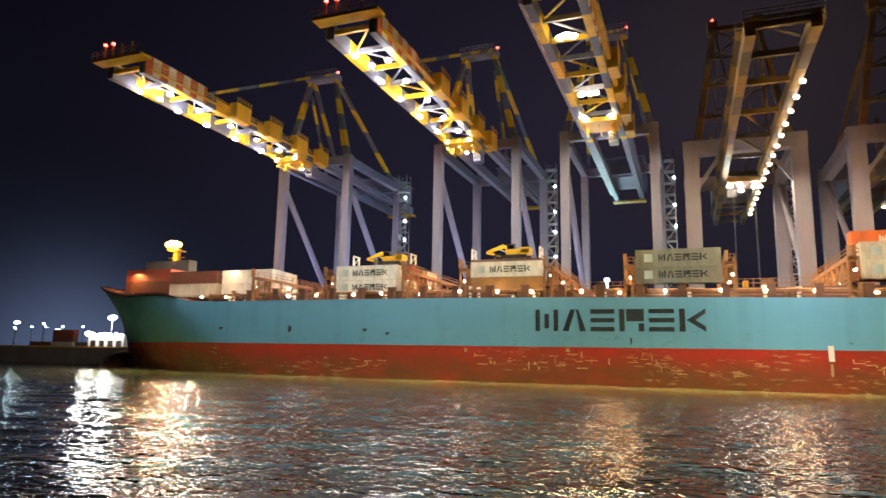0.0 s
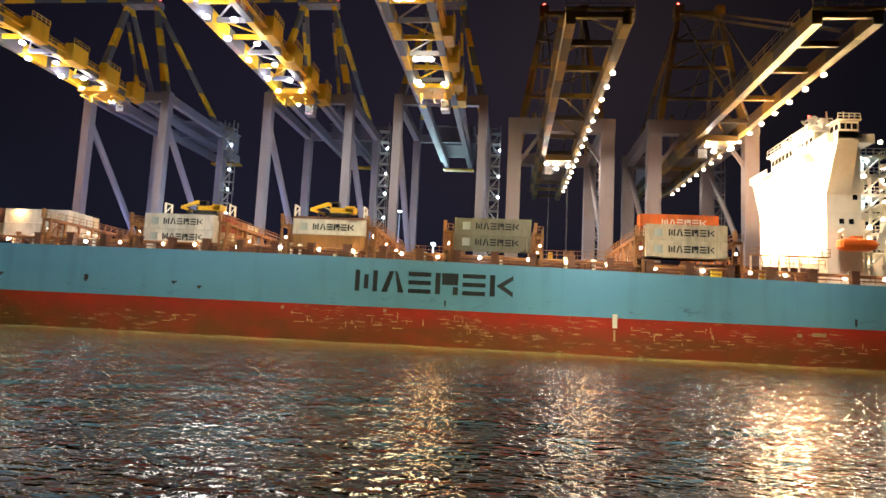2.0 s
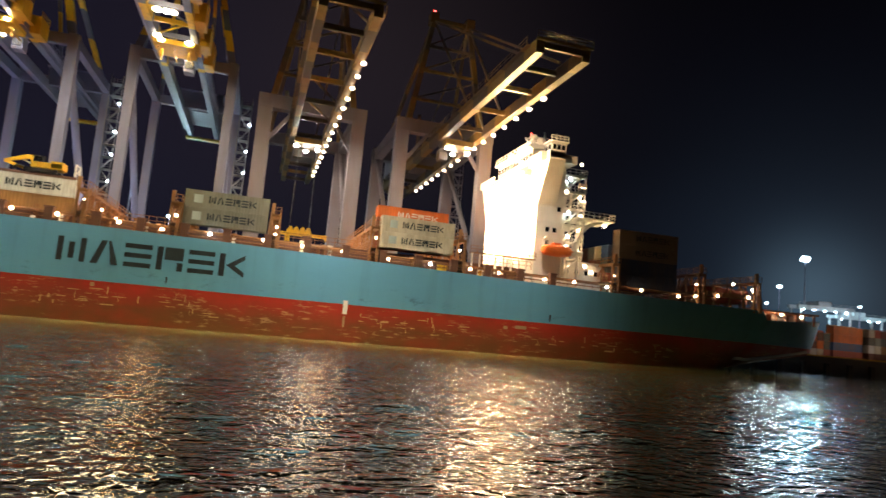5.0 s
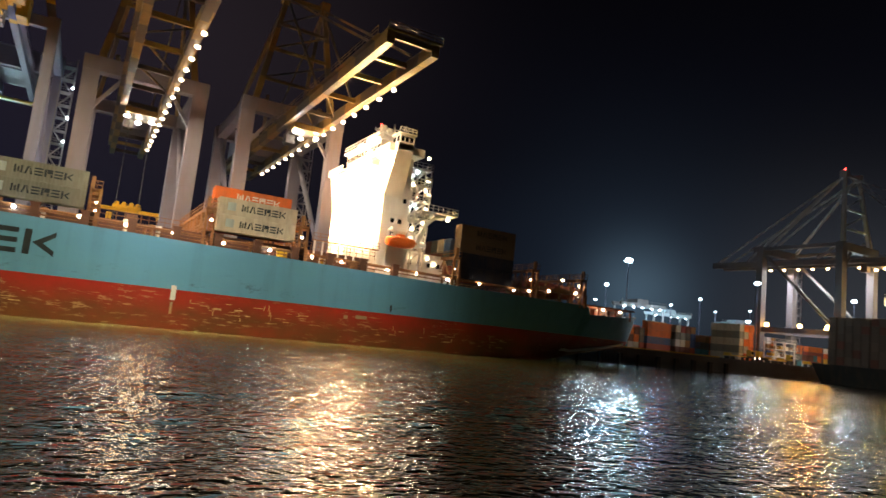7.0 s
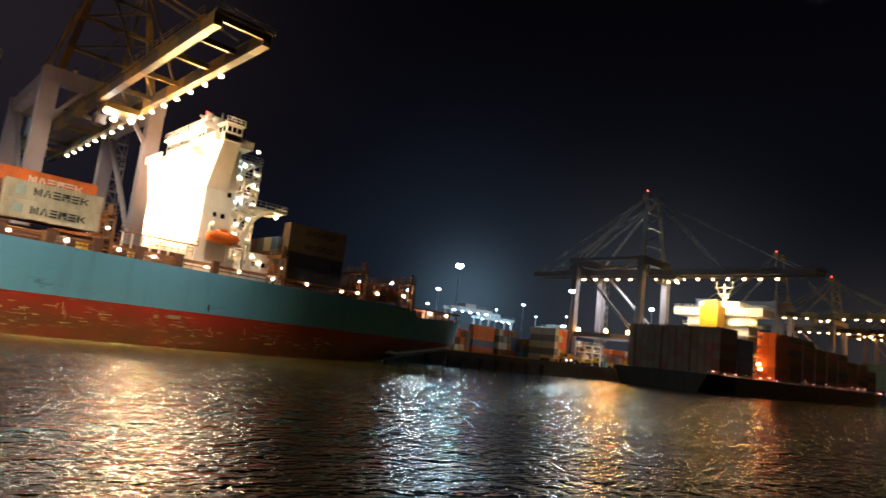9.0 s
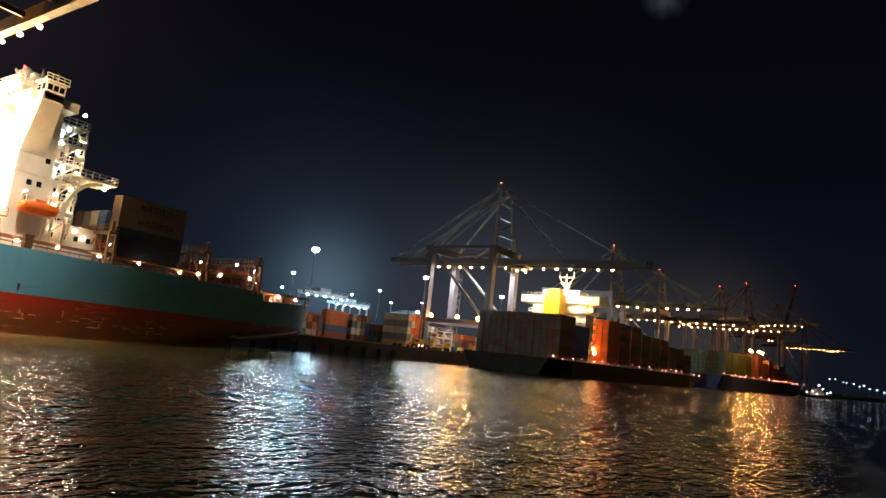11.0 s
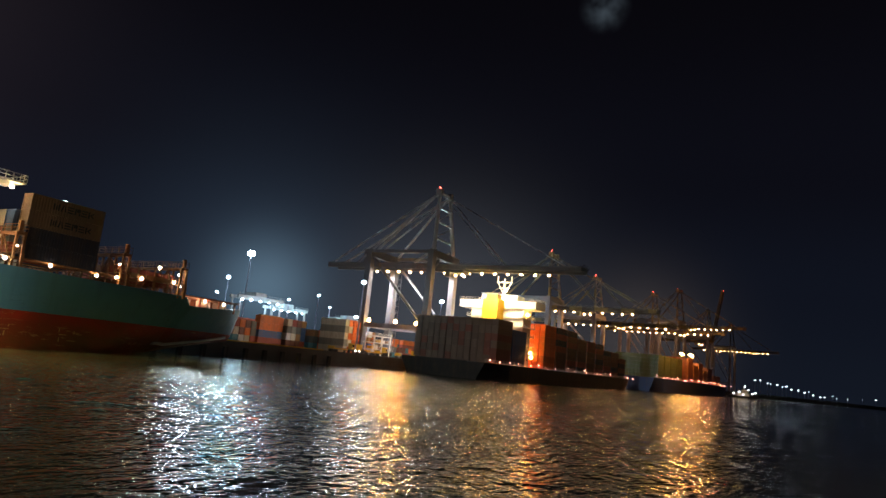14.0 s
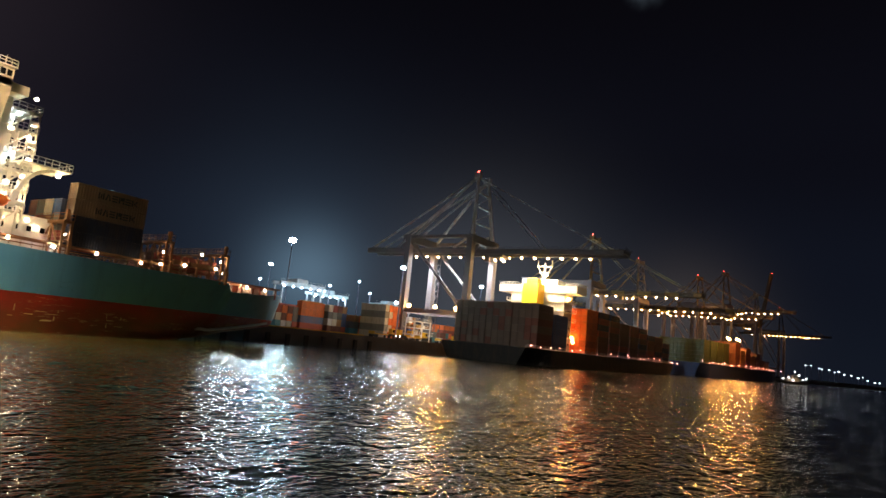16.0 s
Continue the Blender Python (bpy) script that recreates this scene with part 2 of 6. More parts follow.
def water_material():
    """Rippled harbour water; a calm slick and a pale yellow-green band lie along the ship."""
    m, n, l, b = nodes("harbour_water")
    tc, sp = n.new("ShaderNodeTexCoord"), n.new("ShaderNodeSeparateXYZ")
    l.new(tc.outputs["Object"], sp.inputs[0])
    b.inputs["Roughness"].default_value = 0.05
    b.inputs["IOR"].default_value = 1.33

    def math_node(kind, p, q):
        k = n.new("ShaderNodeMath")
        k.operation = kind
        for i, v in ((0, p), (1, q)):
            if isinstance(v, (int, float)):
                k.inputs[i].default_value = v
            else:
                l.new(v, k.inputs[i])
        return k.outputs[0]

    def ramp(src, a, c, lo, hi):
        r = n.new("ShaderNodeMapRange")
        r.interpolation_type = "SMOOTHSTEP"
        for key, v in (("From Min", a), ("From Max", c), ("To Min", lo), ("To Max", hi)):
            r.inputs[key].default_value = v
        l.new(src, r.inputs[0])
        return r.outputs[0]

    wob = n.new("ShaderNodeTexNoise")
    wob.inputs["Scale"].default_value = 0.06
    l.new(tc.outputs["Object"], wob.inputs["Vector"])
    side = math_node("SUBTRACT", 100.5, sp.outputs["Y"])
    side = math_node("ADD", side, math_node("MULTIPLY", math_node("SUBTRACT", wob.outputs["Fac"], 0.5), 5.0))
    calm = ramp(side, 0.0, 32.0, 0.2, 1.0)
    pale_band = math_node("ADD", math_node("MULTIPLY", ramp(side, 4.0, 17.0, 1.0, 0.0), 0.72), math_node("MULTIPLY", ramp(side, 8.0, 56.0, 1.0, 0.0), 0.12))
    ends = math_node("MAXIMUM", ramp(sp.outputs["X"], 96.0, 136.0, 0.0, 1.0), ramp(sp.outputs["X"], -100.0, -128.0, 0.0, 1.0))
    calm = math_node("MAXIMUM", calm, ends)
    pale_band = math_node("MULTIPLY", pale_band, math_node("SUBTRACT", 1.0, ends))
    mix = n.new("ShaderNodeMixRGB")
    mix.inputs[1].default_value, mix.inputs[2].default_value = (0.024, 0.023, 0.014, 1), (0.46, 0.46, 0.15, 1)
    l.new(pale_band, mix.inputs[0])
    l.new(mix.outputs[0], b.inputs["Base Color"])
    reach = n.new("ShaderNodeVectorMath")
    reach.operation = "DISTANCE"
    reach.inputs[1].default_value = (15, 0, 0)
    l.new(tc.outputs["Object"], reach.inputs[0])
    l.new(ramp(reach.outputs["Value"], 60.0, 260.0, 0.05, 0.12), b.inputs["Roughness"])
    last = None
    for sc, dist in (((0.30, 0.55, 1), 0.12), ((1.15, 1.75, 1), 0.15), ((2.9, 4.0, 1), 0.065)):
        mp, nz, bp = n.new("ShaderNodeMapping"), n.new("ShaderNodeTexNoise"), n.new("ShaderNodeBump")
        mp.inputs["Scale"].default_value = sc
        mp.inputs["Rotation"].default_value = (0, 0, 0.25)
        nz.inputs["Scale"].default_value, nz.inputs["Detail"].default_value = 1.0, 1.6
        l.new(tc.outputs["Object"], mp.inputs[0])
        l.new(mp.outputs[0], nz.inputs["Vector"])
        bp.inputs["Distance"].default_value = dist
        l.new(calm, bp.inputs["Strength"])
        l.new(nz.outputs["Fac"], bp.inputs["Height"])
        if last:
            l.new(last.outputs[0], bp.inputs["Normal"])
        last = bp
    l.new(last.outputs[0], b.inputs["Normal"])
    return m


M_HULL, M_WATER = hull_paint(), water_material()
M_DECK = painted("oxide_deck", (0.20, 0.06, 0.03), 0.7)
M_RUST = painted("oxide_steel", (0.29, 0.135, 0.05), 0.62, dirt=0.5)
M_BROWN = painted("brown_coaming", (0.15, 0.065, 0.04), 0.6, dirt=0.5)
M_WHITEPAINT = painted("white_paint", (0.78, 0.74, 0.66), 0.45, dirt=0.22, dirt_colour=(0.4, 0.25, 0.13))
M_DARK = painted("black_paint", (0.014, 0.015, 0.016), 0.5, dirt=0.2)
M_MARK = painted("mark_paint", (0.012, 0.016, 0.02), 0.5, dirt=0.25, dirt_colour=(0.05, 0.09, 0.1))
M_GREY = painted("crane_grey", (0.205, 0.21, 0.30), 0.5, dirt=0.3, dirt_colour=(0.16, 0.13, 0.12))
M_GREYWARM = painted("crane_grey_warm", (0.235, 0.21, 0.24), 0.5, dirt=0.3, dirt_colour=(0.2, 0.13, 0.1))
M_YELLOW = painted("crane_yellow", (0.72, 0.42, 0.02), 0.45, dirt=0.25)
M_GIRDER = striped("girder_bands", (0.23, 0.14, 0.035), (0.075, 0.055, 0.038), "Y", 15.0, 3.0)
M_TOWER = striped("tower_bands", (0.27, 0.17, 0.055), (0.14, 0.105, 0.08), "Z", 12.0, 4.0)
M_PALE = painted("pale_steel", (0.50, 0.50, 0.50), 0.5, dirt=0.3)
M_STRIPE_Y = striped("stripe_boom", (0.74, 0.45, 0.02), (0.10, 0.11, 0.17), "Y", 13.0, 4.0)
M_STRIPE_Z = striped("stripe_mast", (0.74, 0.45, 0.02), (0.10, 0.11, 0.17), "Z", 9.0, 2.0)
M_STRIPE_R = striped("stripe_tip", (0.52, 0.12, 0.04), (0.75, 0.68, 0.55), "Y", 3.6)
M_QUAY = painted("quay_concrete", (0.16, 0.15, 0.14), 0.85, dirt=0.5, scale=0.15)
M_GLASS = painted("dark_glass", (0.01, 0.012, 0.015), 0.12, dirt=0.05, bump=0.0)
M_ORANGE = painted("lifeboat_orange", (0.75, 0.15, 0.02), 0.4, dirt=0.15)
M_ROPE = painted("steel_rope", (0.10, 0.10, 0.10), 0.5, metal=0.6)
M_FARHULL = painted("far_hull", (0.016, 0.02, 0.018), 0.6)
M_BLUEHULL = painted("blue_hull", (0.04, 0.06, 0.16), 0.6)
M_LAND = painted("far_land", (0.03, 0.033, 0.03), 0.95, scale=0.05)
L_WHITE, L_WARM, L_COOL = glow("lamp_white", WHITE, 140), glow("lamp_warm", (1.0, 0.78, 0.5), 16), glow("lamp_cool", COOL, 90)
L_SODIUM, L_RED = glow("lamp_sodium", (1.0, 0.5, 0.14), 9), glow("lamp_red", (1.0, 0.04, 0.03), 25)
L_SMALL = glow("deck_lamp_glass", (1.0, 0.72, 0.42), 30)
L_FAR = glow("far_lamp_glass", (0.62, 0.88, 1.0), 30)
L_FARSOD = glow("far_sodium_glass", (1.0, 0.5, 0.12), 60)

# ---- geometry helpers ----


def box(bm, x0, x1, y0, y1, z0, z1):
    v = [bm.verts.new(p) for p in ((x0, y0, z0), (x1, y0, z0), (x1, y1, z0), (x0, y1, z0), (x0, y0, z1), (x1, y0, z1), (x1, y1, z1), (x0, y1, z1))]
    for f in ((3, 2, 1, 0), (4, 5, 6, 7), (0, 1, 5, 4), (1, 2, 6, 5), (2, 3, 7, 6), (3, 0, 4, 7)):
        bm.faces.new([v[i] for i in f])
    return bm


def beam(bm, p, q, w, h=None, w2=None, h2=None):
    """A straight member of rectangular section from p to q, tapering if w2 and h2 are given."""
    p, q = Vector(p), Vector(q)
    d = (q - p).normalized()
    up = Vector((0, 0, 1)) if abs(d.z) < 0.95 else Vector((0, 1, 0))
    s = d.cross(up).normalized()
    u = s.cross(d)
    h = h or w
    ends = []
    for c, a, b in ((p, w, h), (q, w2 or w, h2 or h)):
        ends.append([bm.verts.new(c + s * i * a / 2 + u * j * b / 2) for i, j in ((-1, -1), (1, -1), (1, 1), (-1, 1))])
    bm.faces.new(ends[0][::-1])
    bm.faces.new(ends[1])
    for i in range(4):
        bm.faces.new((ends[0][i], ends[0][(i + 1) % 4], ends[1][(i + 1) % 4], ends[1][i]))
    return bm


def tube(bm, p, q, r, r2=None, seg=8):
    p, q = Vector(p), Vector(q)
    d = (q - p).normalized()
    up = Vector((0, 0, 1)) if abs(d.z) < 0.95 else Vector((0, 1, 0))
    s = d.cross(up).normalized()
    u = s.cross(d)
    rings = []
    for c, a in ((p, r), (q, r if r2 is None else r2)):
        rings.append([bm.verts.new(c + (s * math.cos(t) + u * math.sin(t)) * a) for t in (2 * math.pi * i / seg for i in range(seg))])
    bm.faces.new(rings[0][::-1])
    bm.faces.new(rings[1])
    for i in range(seg):
        bm.faces.new((rings[0][i], rings[0][(i + 1) % seg], rings[1][(i + 1) % seg], rings[1][i]))
    return bm


def ball(bm, c, r, squash=1.0, u=10, v=6):
    bmesh.ops.create_uvsphere(bm, u_segments=u, v_segments=v, radius=r, matrix=Matrix.Translation(c) @ Matrix.Diagonal((1, 1, squash, 1)))
    return bm


def mesh_of(name, bm, material):
    me = bpy.data.meshes.new(name)
    bmesh.ops.recalc_face_normals(bm, faces=bm.faces)
    bm.to_mesh(me)
    bm.free()
    if material:
        me.materials.append(material)
    return me


def part(name, bm, material, parent, label="", at=None):
    ob = new(name, mesh_of(name, bm, material))
    ob.parent = parent
    if at:
        ob.location = at
    return tagged(ob, label)


def share(name, me, parent, at, rz=0.0):
    """One more piece on a mesh that alike pieces share."""
    ob = new(name, me)
    ob.parent = parent
    ob.matrix_basis = pose(*at, 0, 0, rz)
    return ob


def thing(name, m, label, category, group="", kind=""):
    ob = new(name)
    ob.empty_display_size = 0.5
    ob.matrix_basis = m
    return tagged(ob, label, category, group, kind)


def B():
    return bmesh.new()


def rail(bm, p, q, height=1.1, every=2.0, r=0.045):
    """A guard rail from p to q: posts and two bars."""
    p, q = Vector(p), Vector(q)
    count = max(1, round((q - p).length / every))
    for i in range(count + 1):
        c = p.lerp(q, i / count)
        beam(bm, c, c + Vector((0, 0, height)), r * 1.6)
    for k in (0.5, 1.0):
        beam(bm, p + Vector((0, 0, height * k)), q + Vector((0, 0, height * k)), r * 1.6)
    return bm


# ---- water, quay and far land ----
def build_water():
    def steps(lo, hi, near, fine, growth):
        out, c = [], near[0]
        while c < near[1]:
            out.append(c)
            c += fine
        s = fine
        while c < hi:
            out.append(c)
            s *= growth
            c += s
        out.append(hi)
        s, c = fine, near[0] - fine
        while c > lo:
            out.append(c)
            s *= growth
            c -= s
        out.append(lo)
        return np.array(sorted(out))

    xs, ys = steps(-4200, 4200, (-40, 110), 0.7, 1.03), steps(-4200, 4200, (0, 60), 0.4, 1.03)
    gx, gy = np.meshgrid(xs, ys, indexing="ij")
    z = np.zeros_like(gx)
    rng = np.random.RandomState(4)
    for _ in range(26):
        length = 1.6 + 5 * rng.rand() ** 2
        a = math.pi * 0.5 + rng.uniform(-0.9, 0.9)
        z += 0.0028 * length ** 0.7 * np.sin((gx * math.cos(a) + gy * math.sin(a)) * 2 * math.pi / length + rng.uniform(0, 6.28))
    z *= np.clip((99.5 - gy) / 40, 0.15, 1)
    away = np.maximum(np.maximum(-30 - gx, gx - 120), np.maximum(-gy - 20, gy - 100))
    z *= np.clip(1 - away / 160, 0, 1)
    nx, ny = gx.shape
    verts = np.stack([gx, gy, z], -1).reshape(-1, 3)
    i = np.arange(nx * ny).reshape(nx, ny)
    faces = np.stack([i[:-1, :-1], i[1:, :-1], i[1:, 1:], i[:-1, 1:]], -1).reshape(-1, 4)
    me = bpy.data.meshes.new("water")
    me.vertices.add(len(verts))
    me.vertices.foreach_set("co", verts.ravel())
    me.loops.add(faces.size)
    me.loops.foreach_set("vertex_index", faces.ravel())
    me.polygons.add(len(faces))
    me.polygons.foreach_set("loop_start", np.arange(0, faces.size, 4))
    me.polygons.foreach_set("use_smooth", np.ones(len(faces), bool))
    me.update()
    me.validate()
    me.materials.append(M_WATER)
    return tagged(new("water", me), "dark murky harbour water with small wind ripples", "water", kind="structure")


WATER = build_water()

QZ = 4.5


def build_quay():
    bm = B()
    v = [(-900, 134), (190, 134), (440, 117), (620, 108), (690, 94), (780, 76), (1000, 72), (1090, 70), (1500, 220), (3600, 900), (3600, 3600), (-900, 3600)]
    low, top = [bm.verts.new((x, y, -6)) for x, y in v], [bm.verts.new((x, y, QZ)) for x, y in v]
    bm.faces.new(top)
    for i in range(len(v)):
        k = (i + 1) % len(v)
        bm.faces.new((low[i], low[k], top[k], top[i]))
    ob = new("quay", mesh_of("quay", bm, M_QUAY))
    tagged(ob, "dark concrete container quay with a vertical face", "quay", kind="structure")
    me = mesh_of("fender", beam(B(), (0, 0, -2.2), (0, 0, 1.4), 1.3, 0.8), M_DARK)
    for i in range(44):
        share("fender", me, ob, (-130 + i * 7.5, 133.4, 1.5))
    part("kerb", box(B(), -900, 190, 134.1, 134.6, QZ, QZ + 0.35), M_YELLOW, ob, "worn yellow quay-edge kerb")
    for y in (138, 168):
        bm = B()
        box(bm, -160, 330, y - 0.08, y + 0.08, QZ, QZ + 0.12)
        part("crane_rail", bm, M_ROPE, ob)
    return ob


build_quay()

# ---- containers ----
CL, CW, CH = 12.19, 2.44, 2.59
PAINTS = {"umber": (0.14, 0.098, 0.066), 
    "cream": (0.58, 0.51, 0.37), "grey-green": (0.21, 0.21, 0.165), "white": (0.62, 0.60, 0.54), "orange": (0.72, 0.15, 0.02),
    "rust-red": (0.30, 0.055, 0.03), "brown": (0.17, 0.06, 0.035), "blue": (0.035, 0.085, 0.20), "navy": (0.012, 0.02, 0.045),
    "green": (0.10, 0.115, 0.03), "grey": (0.12, 0.12, 0.105), "teal": (0.06, 0.22, 0.25), "ochre": (0.32, 0.16, 0.05)}


def container_shell(length, ribs=26):
    """Corrugated side, end and roof panels, set in from the frame."""
    bm = B()
    hx, hy, d = length / 2 - 0.1, CW / 2 - 0.03, 0.034

    def wall(a, b, normal, count):
        a, b, nrm = Vector(a), Vector(b), Vector(normal)
        cols = []
        for i in range(count):
            for f, off in ((0.0, 0), (0.3, 0), (0.5, d), (0.8, d)):
                c = a.lerp(b, (i + f) / count) - nrm * off
                cols.append((bm.verts.new((c.x, c.y, 0.16)), bm.verts.new((c.x, c.y, CH - 0.1))))
        c = b
        cols.append((bm.verts.new((c.x, c.y, 0.16)), bm.verts.new((c.x, c.y, CH - 0.1))))
        for p, q in zip(cols, cols[1:]):
            bm.faces.new((p[0], q[0], q[1], p[1]))
    wall((-hx, -hy, 0), (hx, -hy, 0), (0, -1, 0), ribs)
    wall((hx, hy, 0), (-hx, hy, 0), (0, 1, 0), ribs)
    wall((-hx, hy, 0), (-hx, -hy, 0), (-1, 0, 0), 6)
    box(bm, -hx, hx, -hy + d, hy - d, CH - 0.09, CH - 0.05)
    return bm


def container_frame(length):
    bm = B()
    hx, hy = length / 2, CW / 2
    for sx in (-1, 1):
        for sy in (-1, 1):
            box(bm, *sorted((sx * hx, sx * (hx - 0.17))), *sorted((sy * hy, sy * (hy - 0.17))), 0, CH)
    for sy in (-1, 1):
        for z0, z1 in ((0.02, 0.18), (CH - 0.13, CH - 0.01)):
            box(bm, -hx + 0.17, hx - 0.17, *sorted((sy * hy, sy * (hy - 0.1))), z0, z1)
    for sx in (-1, 1):
        for z0, z1 in ((0.02, 0.18), (CH - 0.13, CH - 0.01)):
            box(bm, *sorted((sx * hx, sx * (hx - 0.1))), -hy + 0.17, hy - 0.17, z0, z1)
    return bm


def container_door(side):
    bm = B()
    box(bm, CL / 2 - 0.11, CL / 2 - 0.05, *sorted((side * 0.01, side * 1.04)), 0.2, CH - 0.15)
    for y in (0.35, 0.8):
        tube(bm, (CL / 2 - 0.03, side * y, 0.2), (CL / 2 - 0.03, side * y, CH - 0.15), 0.025, seg=6)
    return bm


SETS, FAR_SETS = {}, {}


def container(x, y, z, paint, mark="", label="", rz=0.0, group=""):
    """A forty-foot container standing on z with its centre at x, y."""
    m = painted("container_" + paint, PAINTS[paint], 0.5, dirt=0.4, scale=0.9, vary=0.16)
    key = (paint, mark)
    if key not in SETS:
        ob = thing("container", pose(x, y, z, 0, 0, rz), label or f"{paint} corrugated steel shipping container", "container", group)
        part("shell", container_shell(CL), m, ob)
        part("container_frame", container_frame(CL), m, ob)
        for s in (-1, 1):
            part("door", container_door(s), m, ob)
        if mark:
            ink = {"dark": M_MARK, "pale": M_WHITEPAINT}[mark]
            for k in range(6):
                bm = B()
                for pts in glyph_shapes(k, -2.7 + k * 1.17, 0.78, 0.98, 1.05):
                    poly_plate(bm, pts, -CW / 2 - 0.012, 0.02)
                part("side_mark", bm, ink, ob, mark + " painted sign shape")
            bm = B()
            star_mark(bm, -4.2, 1.3, 1.25, -CW / 2 - 0.012)
            if mark == "dark" and paint != "umber":
                part("emblem", bm, painted("emblem_blue", (0.40, 0.47, 0.46), 0.5), ob, "small square pale blue emblem")
        SETS[key] = ob
        return ob
    ob = copy_thing(SETS[key], pose(x, y, z, 0, 0, rz))
    return tagged(ob, label or f"{paint} corrugated steel shipping container", "container", group)


def far_container(x, y, z, paint, rz=0.0, group=""):
    if paint not in FAR_SETS:
        bm = container_frame(CL)
        box(bm, -CL / 2 + 0.06, CL / 2 - 0.06, -CW / 2 + 0.05, CW / 2 - 0.05, 0.1, CH - 0.05)
        for s in (-1, 1):
            for yy in (-0.85, -0.4, 0.4, 0.85):
                box(bm, *sorted((s * (CL / 2 - 0.06), s * (CL / 2 - 0.01))), yy - 0.04, yy + 0.04, 0.2, CH - 0.14)
        for i in range(20):
            for s in (-1, 1):
                xx = -CL / 2 + 0.45 + i * 0.595
                box(bm, xx - 0.13, xx + 0.13, *sorted((s * (CW / 2 - 0.05), s * (CW / 2 - 0.015))), 0.2, CH - 0.14)
        FAR_SETS[paint] = mesh_of("container", bm, painted("container_" + paint, PAINTS[paint], 0.5, dirt=0.4, scale=0.9, vary=0.16))
    ob = new("container", FAR_SETS[paint])
    ob.matrix_basis = pose(x, y, z, 0, 0, rz)
    return tagged(ob, f"{paint} steel container in a stack", "container", group)


def poly_plate(bm, pts, y, thick):
    """A flat plate in the x-z plane, standing proud towards -y."""
    a = [bm.verts.new((x, y - thick, z)) for x, z in pts]
    c = [bm.verts.new((x, y, z)) for x, z in pts]
    bm.faces.new(a)
    bm.faces.new(c[::-1])
    for i in range(len(pts)):
        k = (i + 1) % len(pts)
        bm.faces.new((a[i], c[i], c[k], a[k]))


def glyph_shapes(k, x, z, w, h):
    """Plain shapes that stand for the six signs of the painted word: lists of outlines."""
    s = h * 0.24

    def r(a, b, c, d):
        return [(x + a * w, z + b * h), (x + c * w, z + b * h), (x + c * w, z + d * h), (x + a * w, z + d * h)]
    t = s / w
    if k == 0:
        return [r(0, 0, t * 0.9, 1), r(0.5 - t * 0.45, 0.12, 0.5 + t * 0.45, 0.8), r(1 - t * 0.9, 0, 1, 1)]
    if k == 1:
        return [[(x, z), (x + w * 0.26, z), (x + w * 0.55, z + h), (x + w * 0.34, z + h)], [(x + w * 0.74, z), (x + w, z), (x + w * 0.68, z + h), (x + w * 0.58, z + h)]]
    if k in (2, 4):
        return [r(0, 0, 1, 0.2), r(0, 0.4, 1, 0.6), r(0, 0.8, 1, 1)]
    if k == 3:
        return [r(0, 0, t, 1), r(t * 1.3, 0.45, 1, 1), r(1 - t, 0, 1, 0.36)]
    return [r(0, 0, t, 1), [(x + w * (t + 0.05), z + h * 0.5), (x + w, z), (x + w, z + h * 0.22), (x + w * 0.62, z + h * 0.5), (x + w, z + h * 0.8), (x + w, z + h)]]


def star_mark(bm, x, z, h, y):
    poly_plate(bm, [(x - h / 2, z - h / 2), (x + h / 2, z - h / 2), (x + h / 2, z + h / 2), (x - h / 2, z + h / 2)], y, 0.01)


# ---- the container ship: origin on the centreline at the waterline ----
SHIP = thing("container_ship", pose(0, 116, 0), "long moored container ship, pale blue topsides, worn red bottom", "ship")


def smooth(a, b, x):
    t = min(1, max(0, (x - a) / (b - a)))
    return t * t * (3 - 2 * t)


def lerp(a, b, t):
    return a + (b - a) * t


def sheer(x):
    """Height of the hull's upper edge."""
    if x < -80:
        return 13.6 + 1.45 * smooth(-82, -91, x) + 4.1 * (max(0, -101 - x) / 24) ** 1.3
    if x < 105.5:
        return lerp(13.6, 11.9, smooth(-40, 105.5, x))
    return lerp(10.3, 11.9, ((x - 105.5) / 25.5) ** 1.6) if x > 106.3 else lerp(11.9, 10.3, (x - 105.5) / 0.8)


def keel(x):
    if x > 106:
        return 0.3 + 0.16 * (x - 106)
    return -6 + 6.3 * smooth(84, 106, x)


def stem_at(z):
    """Foremost point of the stem at height z."""
    return -114.5 - 10.7 * min(1, max(0, z / 19.1)) ** 2


def half(x, z):
    """Half the ship's breadth at station x and height z."""
    if x < -60:
        f = min(1, max(0, z / 18.0))
        start, stem = lerp(-62, -90, f ** 0.8), stem_at(z)
        if x > start:
            return 16.0
        u = min(1, (start - x) / (start - stem))
        return 16.0 * (1 - u ** lerp(1.7, 2.5, f)) + 0.02
    if x > 55:
        k = keel(x)
        v = min(1, max(0, (z - k) / (sheer(x) - k)))
        top = 16.0 if x < 91 else 16.0 * max(0, 1 - ((x - 91) / 40) ** 2.0) ** 0.5
        fine = smooth(60, 128, x)
        return top * lerp(1.0, v ** lerp(0.62, 0.36, smooth(96, 126, x)), fine)
    return 16.0


